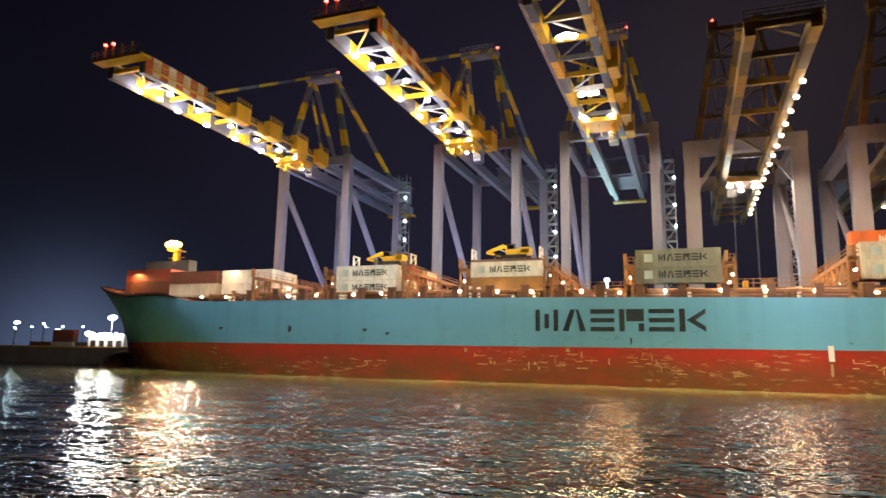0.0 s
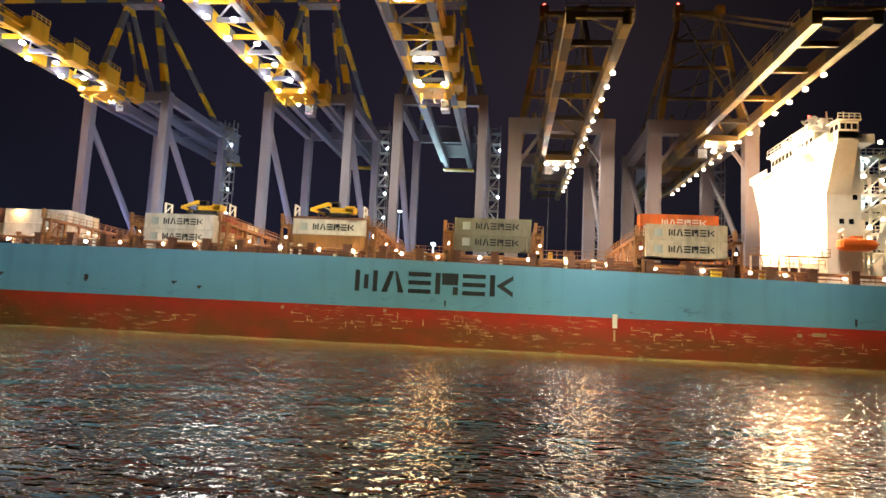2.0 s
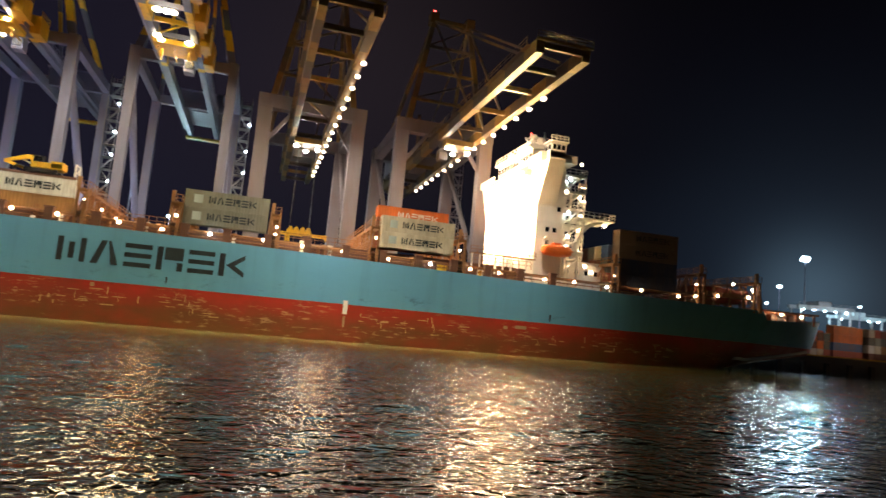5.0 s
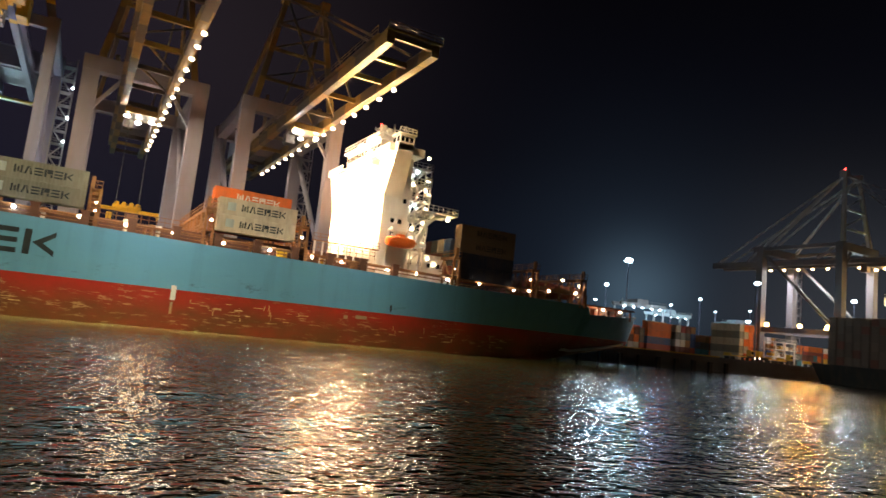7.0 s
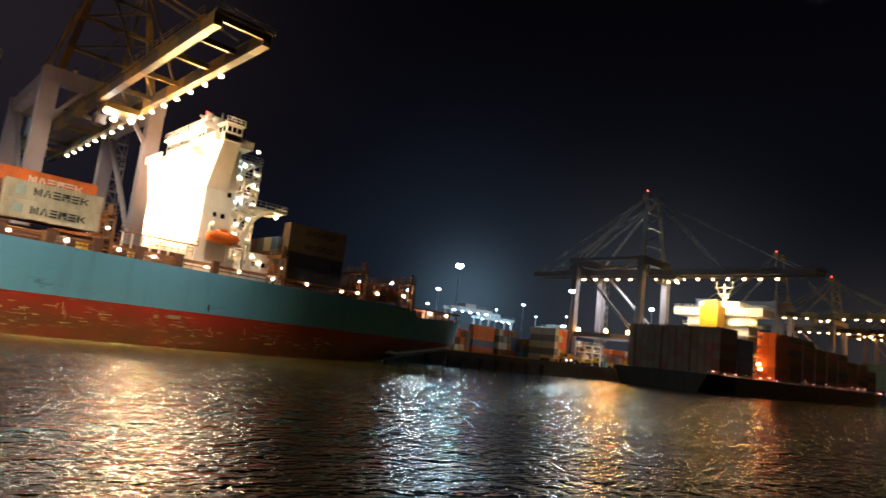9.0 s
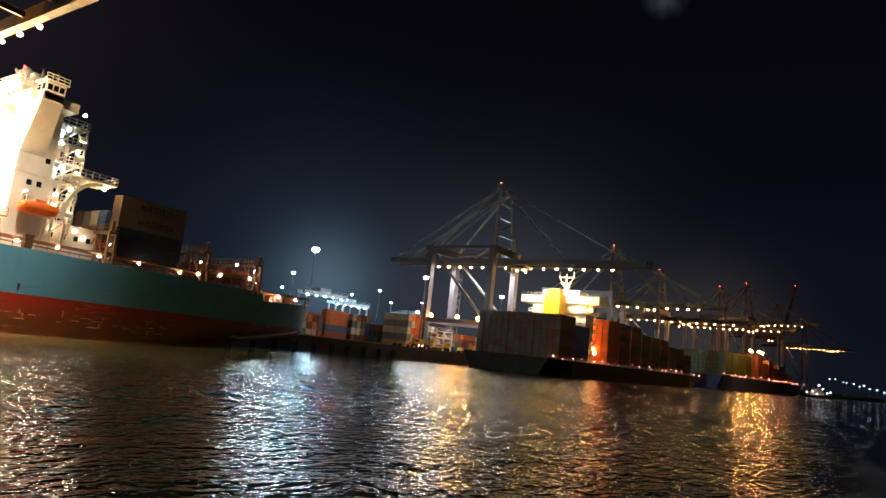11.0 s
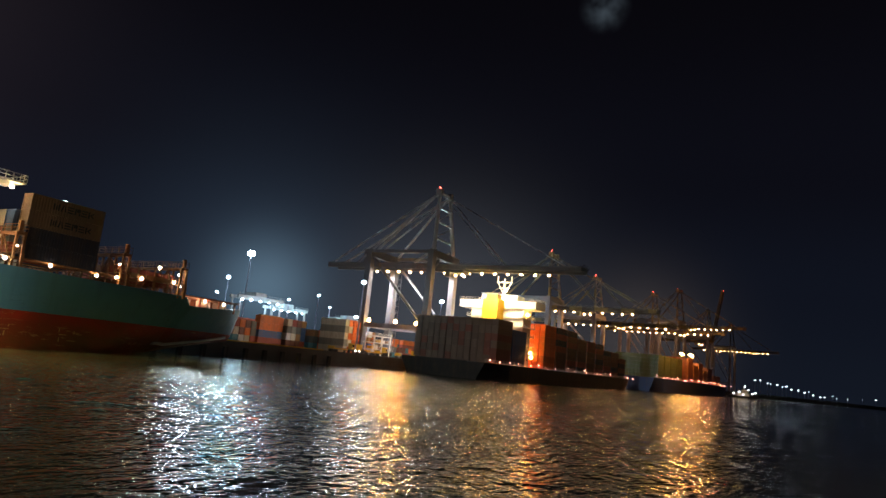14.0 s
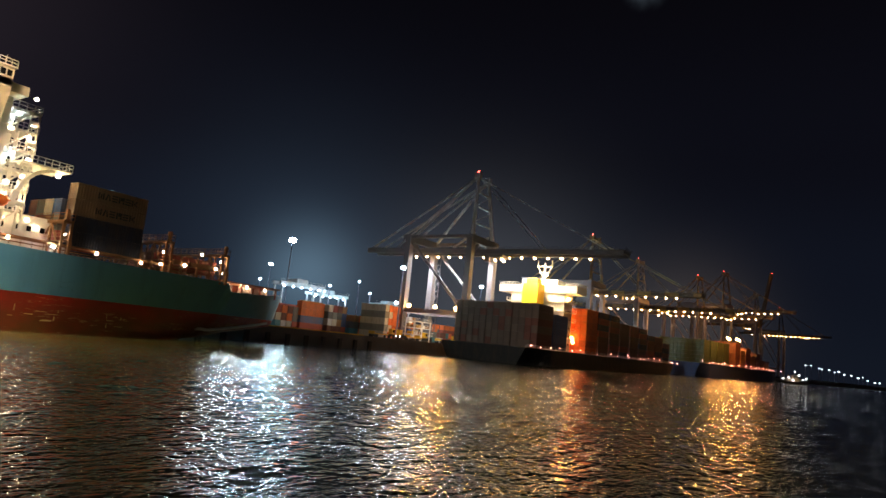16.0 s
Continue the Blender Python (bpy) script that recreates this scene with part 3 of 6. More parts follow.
def build_hull():
    xs = sorted(set([-125 + 0.9 * i for i in range(16)] + [-111 + 2.2 * i for i in range(24)] + [-58 + 6 * i for i in range(20)]
                    + [60 + 3 * i for i in range(16)] + [105.5, 106.3] + [107.5 + 1.5 * i for i in range(16)] + [130.4, 130.9]))
    levels = [0, 0.12, 0.25, 0.36, 0.45, 0.53, 0.6, 0.66, 0.72, 0.78, 0.84, 0.9, 0.95, 1.0]
    bm = B()
    sides = []
    for s in (-1, 1):
        grid = []
        for x in xs:
            k, d = keel(x), sheer(x)
            line = []
            for v in levels:
                z = lerp(k, d, v)
                line.append(bm.verts.new((max(x, stem_at(z)), s * half(x, z), z)))
            grid.append(line)
        for a, c in zip(grid, grid[1:]):
            for j in range(len(levels) - 1):
                bm.faces.new((a[j], c[j], c[j + 1], a[j + 1]))
        sides.append(grid)
    deck = B()
    rim = [[deck.verts.new(sides[k][i][-1].co) for k in (0, 1)] for i in range(len(xs))]
    for a, c in zip(rim, rim[1:]):
        deck.faces.new((a[0], c[0], c[1], a[1]))
    part("main_deck", deck, M_DECK, SHIP, "oxide-red steel main deck")
    for i in (0, -1):
        for j in range(len(levels) - 1):
            bm.faces.new((sides[0][i][j], sides[0][i][j + 1], sides[1][i][j + 1], sides[1][i][j]))
    bmesh.ops.remove_doubles(bm, verts=bm.verts, dist=0.002)
    hull = part("hull", bm, M_HULL, SHIP, "pale blue and red painted steel hull with rub marks")
    for p in hull.data.polygons:
        p.use_smooth = abs(p.normal.z) < 0.8
    bm = B()
    bmesh.ops.create_uvsphere(bm, u_segments=20, v_segments=12, radius=1, matrix=Matrix.Translation((-113.5, 0, -0.5)) @ Matrix.Diagonal((9.2, 3.2, 4.2, 1)))
    for v in bm.verts:
        d = (v.co.x + 113.5) / 9.2
        v.co.x = -113.5 + math.copysign(abs(d) ** 0.75, d) * 9.2
    bulb = part("bulbous_bow", bm, M_HULL, SHIP, "red bulb at the foot of the stem")
    for p in bulb.data.polygons:
        p.use_smooth = True
    # rounded lip along the bow bulwark
    bm = B()
    for s in (-1, 1):
        line = [Vector((x, s * half(x, sheer(x)), sheer(x))) for x in xs if x < -86]
        for a, c in zip(line, line[1:]):
            if (c - a).length > 0.01:
                beam(bm, a, c, 0.35, 0.3)
    part("bulwark_rail", bm, M_DARK, SHIP, "dark bulwark capping")
    # white-painted strip in place of the light along the turn of the counter
    bm = B()
    line = []
    for i in range(15):
        x = 104 + i * 1.55
        z = keel(x) + 0.20 * (sheer(x) - keel(x))
        line.append(Vector((x, -half(x, z) - 0.03, z)))
    rings = [[bm.verts.new(p + Vector(o)) for o in ((0, 0.2, -0.35), (0.2, -0.45, -0.25), (0.2, -0.45, 0.2), (0, 0.2, 0.35))] for p in line]
    for p, q in zip(rings, rings[1:]):
        for k in range(4):
            bm.faces.new((p[k], q[k], q[(k + 1) % 4], p[(k + 1) % 4]))
    bm.faces.new(rings[0])
    bm.faces.new(rings[-1][::-1])
    part("counter_strake", bm, M_WHITEPAINT, SHIP, "pale strip standing for light caught under the stern")
    # painted word on the side: six plain dark shapes
    for k in range(6):
        bm = B()
        x0 = -14.6 + k * 4.28
        for pts in glyph_shapes(k, x0, 8.15, 3.6, 3.35):
            poly_plate(bm, pts, -16.005, 0.012)
        part("painted_sign", bm, M_MARK, SHIP, "large dark painted sign shape on the side")
    part("draught_board", box(B(), 25.6, 26.3, -16.03, -16.004, 4.2, 6.3), M_WHITEPAINT, SHIP, "small white draught mark")
    part("draught_board", box(B(), 25.75, 26.05, -16.03, -16.004, 2.2, 3.9), painted("old_cream", (0.4, 0.3, 0.17)), SHIP)
    for x, z, w, h in ((-60.5, 8.0, 0.7, 0.9), (-40.8, 7.6, 0.8, 0.25), (-45.2, 8.2, 0.9, 0.25), (-76.0, 8.4, 1.0, 0.3), (-0.2, 6.4, 0.25, 0.8), (60.4, 6.3, 0.35, 0.9)):
        bm = B()
        box(bm, x, x + w, -16.03, -16.004, z, z + h)
        box(bm, x + w * 0.2, x + w * 0.7, -16.03, -16.004, z - 0.25, z)
        part("hull_opening", bm, M_DARK, SHIP, "small dark discharge opening")
    # scraped lines where fenders and tugs have rubbed
    rng = random.Random(21)
    for cx, cz, cw in ((-22, 3.6, 4), (-11, 3.0, 5), (-9, 3.7, 4), (0, 3.4, 4), (6, 2.8, 3), (31, 3.4, 3), (36, 3.6, 5), (38, 2.6, 5), (43, 3.2, 3), (60, 2.8, 3), (70, 2.4, 4), (-44, 2.6, 4), (82, 2.4, 3)):
        for i in range(9):
            x, z = cx + rng.uniform(-cw, cw), cz + rng.uniform(-0.9, 0.9)
            w, h = (rng.uniform(0.4, 1.7), rng.uniform(0.05, 0.14)) if i % 3 else (rng.uniform(0.06, 0.16), rng.uniform(0.3, 1.0))
            part("scrape_mark", box(B(), x, x + w, -16.02, -16.004, z, z + h), painted("scraped_steel", (0.62, 0.42, 0.20), 0.6, dirt=0.75, scale=3.0), SHIP)
    for x, z, w in ((-26.4, 5.0, 0.45), (-9.8, 5.2, 0.5), (52.3, 4.4, 0.7), (54.4, 4.6, 2.0)):
        part("worn_patch", box(B(), x, x + w, -16.02, -16.004, z - 0.25, z + 0.3), painted("old_cream", (0.4, 0.3, 0.17)), SHIP)


build_hull()


def lashing_bridge(x, z, top):
    """A transverse frame between two bays: posts, platform, diagonals and rails."""
    bm = B()
    for sx in (-0.6, 0.6):
        beam(bm, (x + sx, -15.2, z + 0.1), (x + sx, 15.2, z + 0.1), 0.3)
        for y in (-15, 0, 15):
            beam(bm, (x + sx, y, z), (x + sx, y, top), 0.36)
    box(bm, x - 0.7, x + 0.7, -15.2, 15.2, top - 0.45, top - 0.16)
    fr = part("lashing_bridge", bm, M_RUST, SHIP, "orange-brown lashing bridge")
    for i in range(9):
        y = -15 + i * 3.75
        if i not in (0, 4, 8):
            post = B()
            for sx in (-0.6, 0.6):
                beam(post, (x + sx, y, z), (x + sx, y, top - 0.3), 0.3)
            beam(post, (x - 0.6, y, top - 0.5), (x + 0.6, y, top - 0.5), 0.25)
            part("post", post, M_RUST, fr)
        if i < 8:
            a, c = (y, y + 3.75) if i % 2 == 0 else (y + 3.75, y)
            part("brace", beam(B(), (x - 0.6, a, z + 0.4), (x - 0.6, c, top - 0.5), 0.2), M_RUST, fr)
    bm = B()
    for zz in (lerp(z, top, 0.45), top):
        box(bm, x - 0.75, x + 0.75, -15.3, 15.3, zz - 0.12, zz)
    part("platform", bm, M_RUST, fr)
    bm = B()
    for zz in (lerp(z, top, 0.45), top):
        for sx in (-0.72, 0.72):
            rail(bm, (x + sx, -15.3, zz), (x + sx, 15.3, zz), 1.1, 1.9)
        rail(bm, (x - 0.72, -15.3, zz), (x + 0.72, -15.3, zz), 1.1, 0.7)
    part("guard_rail", bm, M_RUST, fr)
    part("cell_post", beam(B(), (x - 0.5, -15.4, top), (x - 0.5, -15.4, top + 1.6), 0.5), M_RUST, fr)
    part("cell_post", beam(B(), (x + 0.5, -15.4, z), (x + 0.5, -15.4, z + 2.6), 0.45), M_RUST, fr)
    part("ladder", rail(B(), (x + 0.8, -14.6, z), (x + 0.8, -13.9, z), top - z, 0.35, 0.04), M_RUST, fr)
    lamp = mesh_of("lamp", ball(B(), (0, 0, 0), 0.2), L_SMALL)
    for y in (-14, -4, 7):
        share("lamp", lamp, fr, (x + random.uniform(-0.4, 0.4), y, lerp(z, top, 0.45) + random.uniform(0.8, 1.8)))


def deck_fittings():
    # hatch coaming, stanchions and pipe runs along the near side
    for x0, x1 in ((-68, -54), (-53, -38.6), (-37, -27.5), (-26.5, -13.2), (-12, -0.5), (0.4, 13.4), (15, 29), (30.3, 43.4), (45, 56)):
        part("hatch_coaming", box(B(), x0, x1, -13.6, 13.6, 12.4, 14.7), M_BROWN, SHIP, "brown steel hatch coaming")
    post = mesh_of("side_post", box(box(B(), -0.55, 0.55, -0.5, 0.5, 0, 2.0), -0.65, 0.65, -0.6, 0.6, 1.85, 2.05), M_BROWN)
    for i in range(23):
        x = -70 + i * 5.95
        share("side_post", post, SHIP, (x, -15.1, sheer(x)))
    for x0, x1 in ((-80, -20), (-20, 40), (40, 95)):
        for dz, yy, r in ((0.5, -15.4, 0.07), (1.0, -15.4, 0.07), (1.35, -14.6, 0.18)):
            part("deck_pipe", tube(B(), (x0, yy, sheer(x0) + dz), (x1, yy, sheer(x1) + dz), r, seg=8), M_RUST, SHIP)
    bm = B()
    rail(bm, (-84, -15.85, sheer(-84)), (0, -15.85, sheer(0)), 1.0, 1.6, 0.035)
    rail(bm, (0, -15.85, sheer(0)), (92, -15.85, sheer(92)), 1.0, 1.6, 0.035)
    part("side_rail", bm, M_BROWN, SHIP)
    lamp = mesh_of("deck_lamp", ball(B(), (0, 0, 0), 0.27), L_SMALL)
    cool = mesh_of("deck_lamp", ball(B(), (0, 0, 0), 0.24), L_COOL)
    for i in range(26):
        x = -82 + i * 6.7 + random.uniform(-1, 1)
        share("deck_lamp", cool if i % 5 == 3 else lamp, SHIP, (x, -15.3, sheer(x) + 0.75 + random.uniform(0, 0.35)))
    for x, top in ((-69, 18.2), (-53.1, 18.0), (-37.6, 18.6), (-27, 18.6), (-12.7, 18.6), (-0.2, 18.4), (14.1, 18.4), (29.6, 18.6), (44.2, 18.2), (73.2, 17.5), (91.2, 17.6), (103.6, 17.2)):
        lashing_bridge(x, sheer(x) - 0.5, top)
    for x0, x1 in ((-68, -54), (-37, -27.5), (-12, -0.5), (15, 29), (45, 57.6)):
        part("hatch_rail", rail(B(), (x0, -13.4, 14.7), (x1, -13.4, 14.7), 1.3, 1.1, 0.05), M_RUST, SHIP)
        part("hatch_rail", rail(B(), (x0, 2, 14.7), (x1, 2, 14.7), 1.3, 1.4, 0.05), M_RUST, SHIP)
    for i in range(40):
        x = random.uniform(-72, 56)
        w, h = random.uniform(0.5, 1.6), random.uniform(0.6, 1.5)
        y = random.choice((-14.3, -13.0, -12.2))
        z = sheer(x) - 0.03 if y < -14 else 14.68
        if y > -14 and not any(a + 1 < x < e - 1 for a, e in ((-68, -54), (-37, -27.5), (-12, -0.5), (15, 29), (45, 56))):
            continue
        part("gear_box", box(B(), -w / 2, w / 2, -0.4, 0.4, 0, h), (M_RUST, M_BROWN, M_YELLOW, M_WHITEPAINT)[i % 4], SHIP, at=(x, y, z))
    # small clutter: vents, winches and ladders between the bays
    for i in range(46):
        x, y = random.uniform(-80, 50), random.uniform(-14.5, -12.5)
        h = random.uniform(0.8, 1.9)
        bm = B()
        tube(bm, (0, 0, 0), (0, 0, h), 0.28, seg=8)
        tube(bm, (0, 0, h), (0, 0, h + 0.35), 0.5, 0.42, seg=10)
        part("vent", bm, M_RUST if i % 3 else M_WHITEPAINT, SHIP, at=(x, -14.2, sheer(x) - 0.05))


deck_fittings()


def build_deckhouse():
    """Accommodation block with bridge, wings, outside stairs, mast, funnel and lifeboat."""
    x0, x1, yn, z0 = 58.0, 63.1, -13.2, 12.4
    house = part("deckhouse", box(box(B(), x0, x1, -13.2, 13.2, z0, 34.2), x0 + 1, 76, -10, 13, z0, 17.6), M_WHITEPAINT, SHIP, "white steel accommodation block, floodlit")
    bm = B()
    for i in range(1, 7):
        z = z0 + 1.8 + i * 3.1
        box(bm, x0 - 0.12, x1 + 0.12, yn - 0.12, 13.32, z, z + 0.14)
    part("deck_edge", bm, M_WHITEPAINT, house)
    for s in (-1, 1):
        bm, vs = B(), []
        for yy, zz, xa, xb in ((s * 13.1, 26.2, 58.0, 61.6), (s * 17.0, 34.0, 58.0, 61.0), (s * 17.0, 35.3, 58.0, 61.0), (s * 13.1, 35.3, 58.0, 61.6)):
            vs.append((bm.verts.new((xa, yy, zz)), bm.verts.new((xb, yy, zz))))
        for i in range(4):
            k = (i + 1) % 4
            bm.faces.new((vs[i][0], vs[k][0], vs[k][1], vs[i][1]))
        bm.faces.new([v[0] for v in vs])
        bm.faces.new([v[1] for v in vs][::-1])
        part("bridge_wing", bm, M_WHITEPAINT, house, "white tapered bridge wing bracket")
    bm = B()
    box(bm, 57.9, 62.9, -9.6, 7.4, 34.2, 37.3)
    box(bm, 57.3, 63.5, -10.2, 8.0, 37.3, 37.7)
    part("wheelhouse", bm, M_WHITEPAINT, house)
    bm = B()
    box(bm, 57.0, 63.9, -15.8, 15.8, 33.9, 34.2)
    for y0, y1 in ((-15.8, -9.6), (7.4, 15.8)):
        box(bm, 57.0, 57.15, y0, y1, 34.2, 35.3)
        box(bm, 63.75, 63.9, y0, y1, 34.2, 35.3)
    box(bm, 57.15, 63.75, -15.8, -15.65, 34.2, 35.3)
    part("wing_deck", bm, M_WHITEPAINT, house, "white bridge wing deck with bulwark")
    cab = part("wing_cab", box(box(B(), 58.2, 61.0, -17.0, -14.2, 34.2, 36.9), 57.9, 61.3, -17.3, -13.9, 36.9, 37.1), M_WHITEPAINT, house, "white bridge-wing control cab")
    for x in (58.75, 59.6, 60.45):
        part("cab_window", box(B(), x - 0.34, x + 0.34, -17.04, -16.98, 35.6, 36.5), M_GLASS, cab)
    for y in (-16.3, -14.9):
        part("cab_window", box(B(), 58.16, 58.22, y - 0.5, y + 0.5, 35.6, 36.5), M_GLASS, cab)
    part("front_ledge", box(B(), 56.4, 58.0, -9.8, 11.8, 32.2, 33.0), M_WHITEPAINT, house)
    pane = mesh_of("window", box(B(), -0.03, 0.03, -0.58, 0.58, -0.5, 0.5), M_GLASS)
    lamp = mesh_of("flood_lamp", ball(B(), (0, 0, 0), 0.45), L_WARM)
    for y in (-12, -4, 3, 11):
        share("flood_lamp", lamp, house, (57.0, y, 33.4))
    for i in range(11):
        share("window", pane, house, (57.88, -8.7 + i * 1.52, 36.1))
    small = mesh_of("window", box(box(B(), -0.3, 0.3, -0.03, 0.03, -0.35, 0.35), -0.36, 0.36, 0.0, 0.02, -0.41, 0.41), M_GLASS)
    for x, z in ((60.2, 22.2), (61.6, 22.2), (60.2, 19.8), (61.6, 30.4), (62.2, 26)):
        share("window", small, house, (x, yn - 0.03, z))
    for i in range(6):
        share("window", small, house, (62 + i * 2.0, -10.04, 15.6))
    bm = B()
    rail(bm, (57.4, -10.1, 37.7), (63.4, -10.1, 37.7), 1.1, 1.3)
    rail(bm, (57.4, -10.1, 37.7), (57.4, 7.9, 37.7), 1.1, 1.6)
    rail(bm, (58.0, -17.2, 37.1), (61.2, -17.2, 37.1), 0.9, 0.8)
    part("guard_rail", bm, M_WHITEPAINT, house)
    bm = B()
    part("mast_base", box(B(), 59.0, 63.2, -5, 1, 37.7, 39.8), M_WHITEPAINT, house)
    part("signal_mast", tube(B(), (63, -3.4, 39.8), (63, -3.0, 43.0), 0.22, 0.12), M_WHITEPAINT, house)
    tube(bm, (61, -2, 39.8), (61, -1, 42.6), 0.6, 0.25)
    deck = box(B(), 59.6, 63.4, -4.2, 1.6, 40.3, 40.45)
    rail(deck, (59.6, -4.2, 40.45), (63.4, -4.2, 40.45), 1.0, 0.9)
    part("mast_platform", deck, M_WHITEPAINT, house)
    part("radar_scanner", beam(B(), (59.6, -1.6, 41.6), (62.4, 1.6, 41.6), 0.2, 0.45), M_WHITEPAINT, house)
    beam(bm, (61, -3, 41.3), (61, 2, 41.3), 0.25)
    beam(bm, (61, -2.4, 42.3), (61, 1.2, 42.3), 0.2)
    for y, h in ((-8, 39.5), (-5, 40.9), (6, 39.6)):
        part("dome", ball(tube(B(), (60, y, 37.7), (60, y, h), 0.16), (60, y, h), 0.7), M_WHITEPAINT, house)
    for y in (-8.6, -6.2, 4.6, 7):
        part("aerial", tube(B(), (63, y, 37.7), (63, y, 39.6 + abs(y) * 0.2), 0.06, 0.03), M_WHITEPAINT, house)
    part("radar_mast", bm, M_WHITEPAINT, house, "white radar mast with crossbars")
    part("mast_light", ball(B(), (61, -1, 42.8), 0.2), L_RED, house)
    # open stairs and landings aft
    for i in range(6):
        z = 17.6 + i * 3.05
        bm = B()
        box(bm, x1, 67.7, -12.6, -6, z - 0.15, z)
        beam(bm, (67.5, -12.4, z - 3.0), (67.5, -12.4, z), 0.22)
        beam(bm, (63.7, -12.4, z - 3.0), (66.9, -12.4, z), 0.5, 0.18)
        rail(bm, (x1, -12.55, z), (67.7, -12.55, z), 1.1, 1.1)
        rail(bm, (67.7, -12.55, z), (67.7, -6, z), 1.1, 1.3)
        part("stair_landing", bm, M_WHITEPAINT, house)
        part("landing_lamp", ball(B(), (64.6 + (i % 2) * 2, -12.3, z + 2.2), 0.3), L_COOL if i in (2, 4) else L_WARM, house)
    for x, y, z in ((61.2, -13.5, 31.3), (60.4, -10.3, 16.2), (66, -10.3, 16.4), (71, -10.3, 15.9), (64, -12.6, 18.8)):
        part("wall_lamp", ball(B(), (x, y, z), 0.3), L_WARM, house)
    bm = B()
    box(bm, 65, 69.5, 2.4, 10.4, 17.6, 29.5)
    box(bm, 65.4, 69.0, 3, 9.8, 29.5, 31.5)
    for y in (4.5, 6.4, 8.3):
        tube(bm, (67.0, y, 31.5), (67.3, y, 33.0), 0.5)
    part("funnel", bm, painted("funnel_paint", (0.26, 0.33, 0.36)), house, "pale blue-grey funnel casing")
    for i in range(5):
        z = 17.6 + i * 3.05
        bm = box(B(), 63.3, 64.4, -11.6, -9.8, z, z + 2.1)
        part("stair_locker", bm, M_WHITEPAINT, house)
        bm = beam(B(), (64.6, -12.5, z), (64.6, -12.5, z + 3.0), 0.2)
        beam(bm, (66.2, -12.5, z), (66.2, -12.5, z + 3.0), 0.14)
        beam(bm, (63.6, -12.7, z + 2.7), (67.4, -12.7, z + 2.7), 0.22)
        part("landing_post", bm, M_WHITEPAINT, house)
    for x, y, z in ((63.6, -13.0, 29.4), (66.9, -12.6, 25.4), (64.4, -12.8, 21.4), (66.8, -12.8, 18.9), (68.6, -12, 16.6), (70.6, -14.6, 23.9)):
        part("wall_lamp", ball(B(), (x, y, z), 0.34), L_WARM, house)
    # side platform on a curved bracket
    bm = B()
    box(bm, 65, 72.3, -15.2, -9, 24.6, 24.85)
    rail(bm, (65, -15.2, 24.85), (72.3, -15.2, 24.85), 1.1, 1.1)
    rail(bm, (72.3, -15.2, 24.85), (72.3, -9, 24.85), 1.1, 1.1)
    prev = None
    for i in range(9):
        a = i / 8 * math.pi / 2
        c = Vector((65.0 + 5.2 * (1 - math.cos(a)), -14.2, 17.8 + 6.6 * math.sin(a)))
        if prev:
            beam(bm, prev, c, 0.9, 0.5)
        prev = c
    part("bracket_platform", bm, M_WHITEPAINT, house, "white platform on a curved bracket")
    bm = B()
    ball(bm, (61.6, -14.6, 18.5), 1.0, 1.0, 16, 10)
    for v in bm.verts:
        dx, dy, dz = v.co.x - 61.6, v.co.y + 14.6, v.co.z - 18.5
        v.co.x = 61.6 + math.copysign(abs(dx) ** 0.55, dx) * 2.8
        v.co.y = -14.6 + math.copysign(abs(dy) ** 0.7, dy) * 1.25
        v.co.z = 18.5 + math.copysign(abs(dz) ** 0.6, dz) * (0.85 if dz > 0 else 1.1)
    box(bm, 60.8, 62.2, -15.2, -14.0, 19.2, 19.7)
    box(bm, 59.0, 64.2, -15.95, -15.75, 18.3, 18.5)
    part("lifeboat", bm, M_ORANGE, SHIP, "orange enclosed lifeboat on its davit")
    for x in (59.7, 63.5):
        bm = B()
        beam(bm, (x, -13.0, 13), (x, -13.4, 20.5), 0.35)
        beam(bm, (x, -13.4, 20.5), (x, -15.0, 20.7), 0.3)
        beam(bm, (x, -14.7, 20.6), (x, -14.7, 19.1), 0.1)
        part("davit", bm, M_WHITEPAINT, SHIP)
    # raised walkway before the house
    bm = box(B(), 46.0, 57.8, -14.6, -13.7, 16.3, 16.45)
    rail(bm, (46.0, -14.6, 16.45), (57.8, -14.6, 16.45), 1.1, 1.2)
    walk_way = part("raised_walkway", bm, M_RUST, SHIP, "raised steel walkway with a guard rail")
    post = mesh_of("post", beam(B(), (0, 0, 0), (0, 0, 3.2), 0.24), M_WHITEPAINT)
    for i in range(9):
        share("post", post, walk_way, (46.4 + i * 1.4, -14.3, 13.1))
    # forward mast with its sodium lamp
    bm = B()
    tube(bm, (-103, 0, 15), (-103, 0, 27.6), 1.0, 0.85, 14)
    box(bm, -104.3, -101.7, -1.2, 1.2, 22.6, 22.8)
    box(bm, -104.6, -101.4, -1.4, 1.4, 26.9, 27.1)
    rail(bm, (-104.6, -1.4, 27.1), (-101.4, -1.4, 27.1), 0.9, 0.8)
    beam(bm, (-105.4, 0, 25.4), (-100.6, 0, 25.4), 0.2)
    mast = part("foremast", bm, M_YELLOW, SHIP, "yellow foremast with a sodium floodlight")
    for dx, dz in ((-1.7, 0.0), (-0.6, 0.35), (0.6, 0.25), (1.7, -0.1)):
        part("floodlight", ball(B(), (-103 + dx, -1.2, 28.4 + dz), 0.62), L_SODIUM, mast)
    # stern: bulwark opening, mooring gear and rails
    part("stern_rail", rail(B(), (92, -15.2, sheer(92)), (104.6, -14.2, sheer(104.6)), 1.3, 1.2), M_RUST, SHIP)
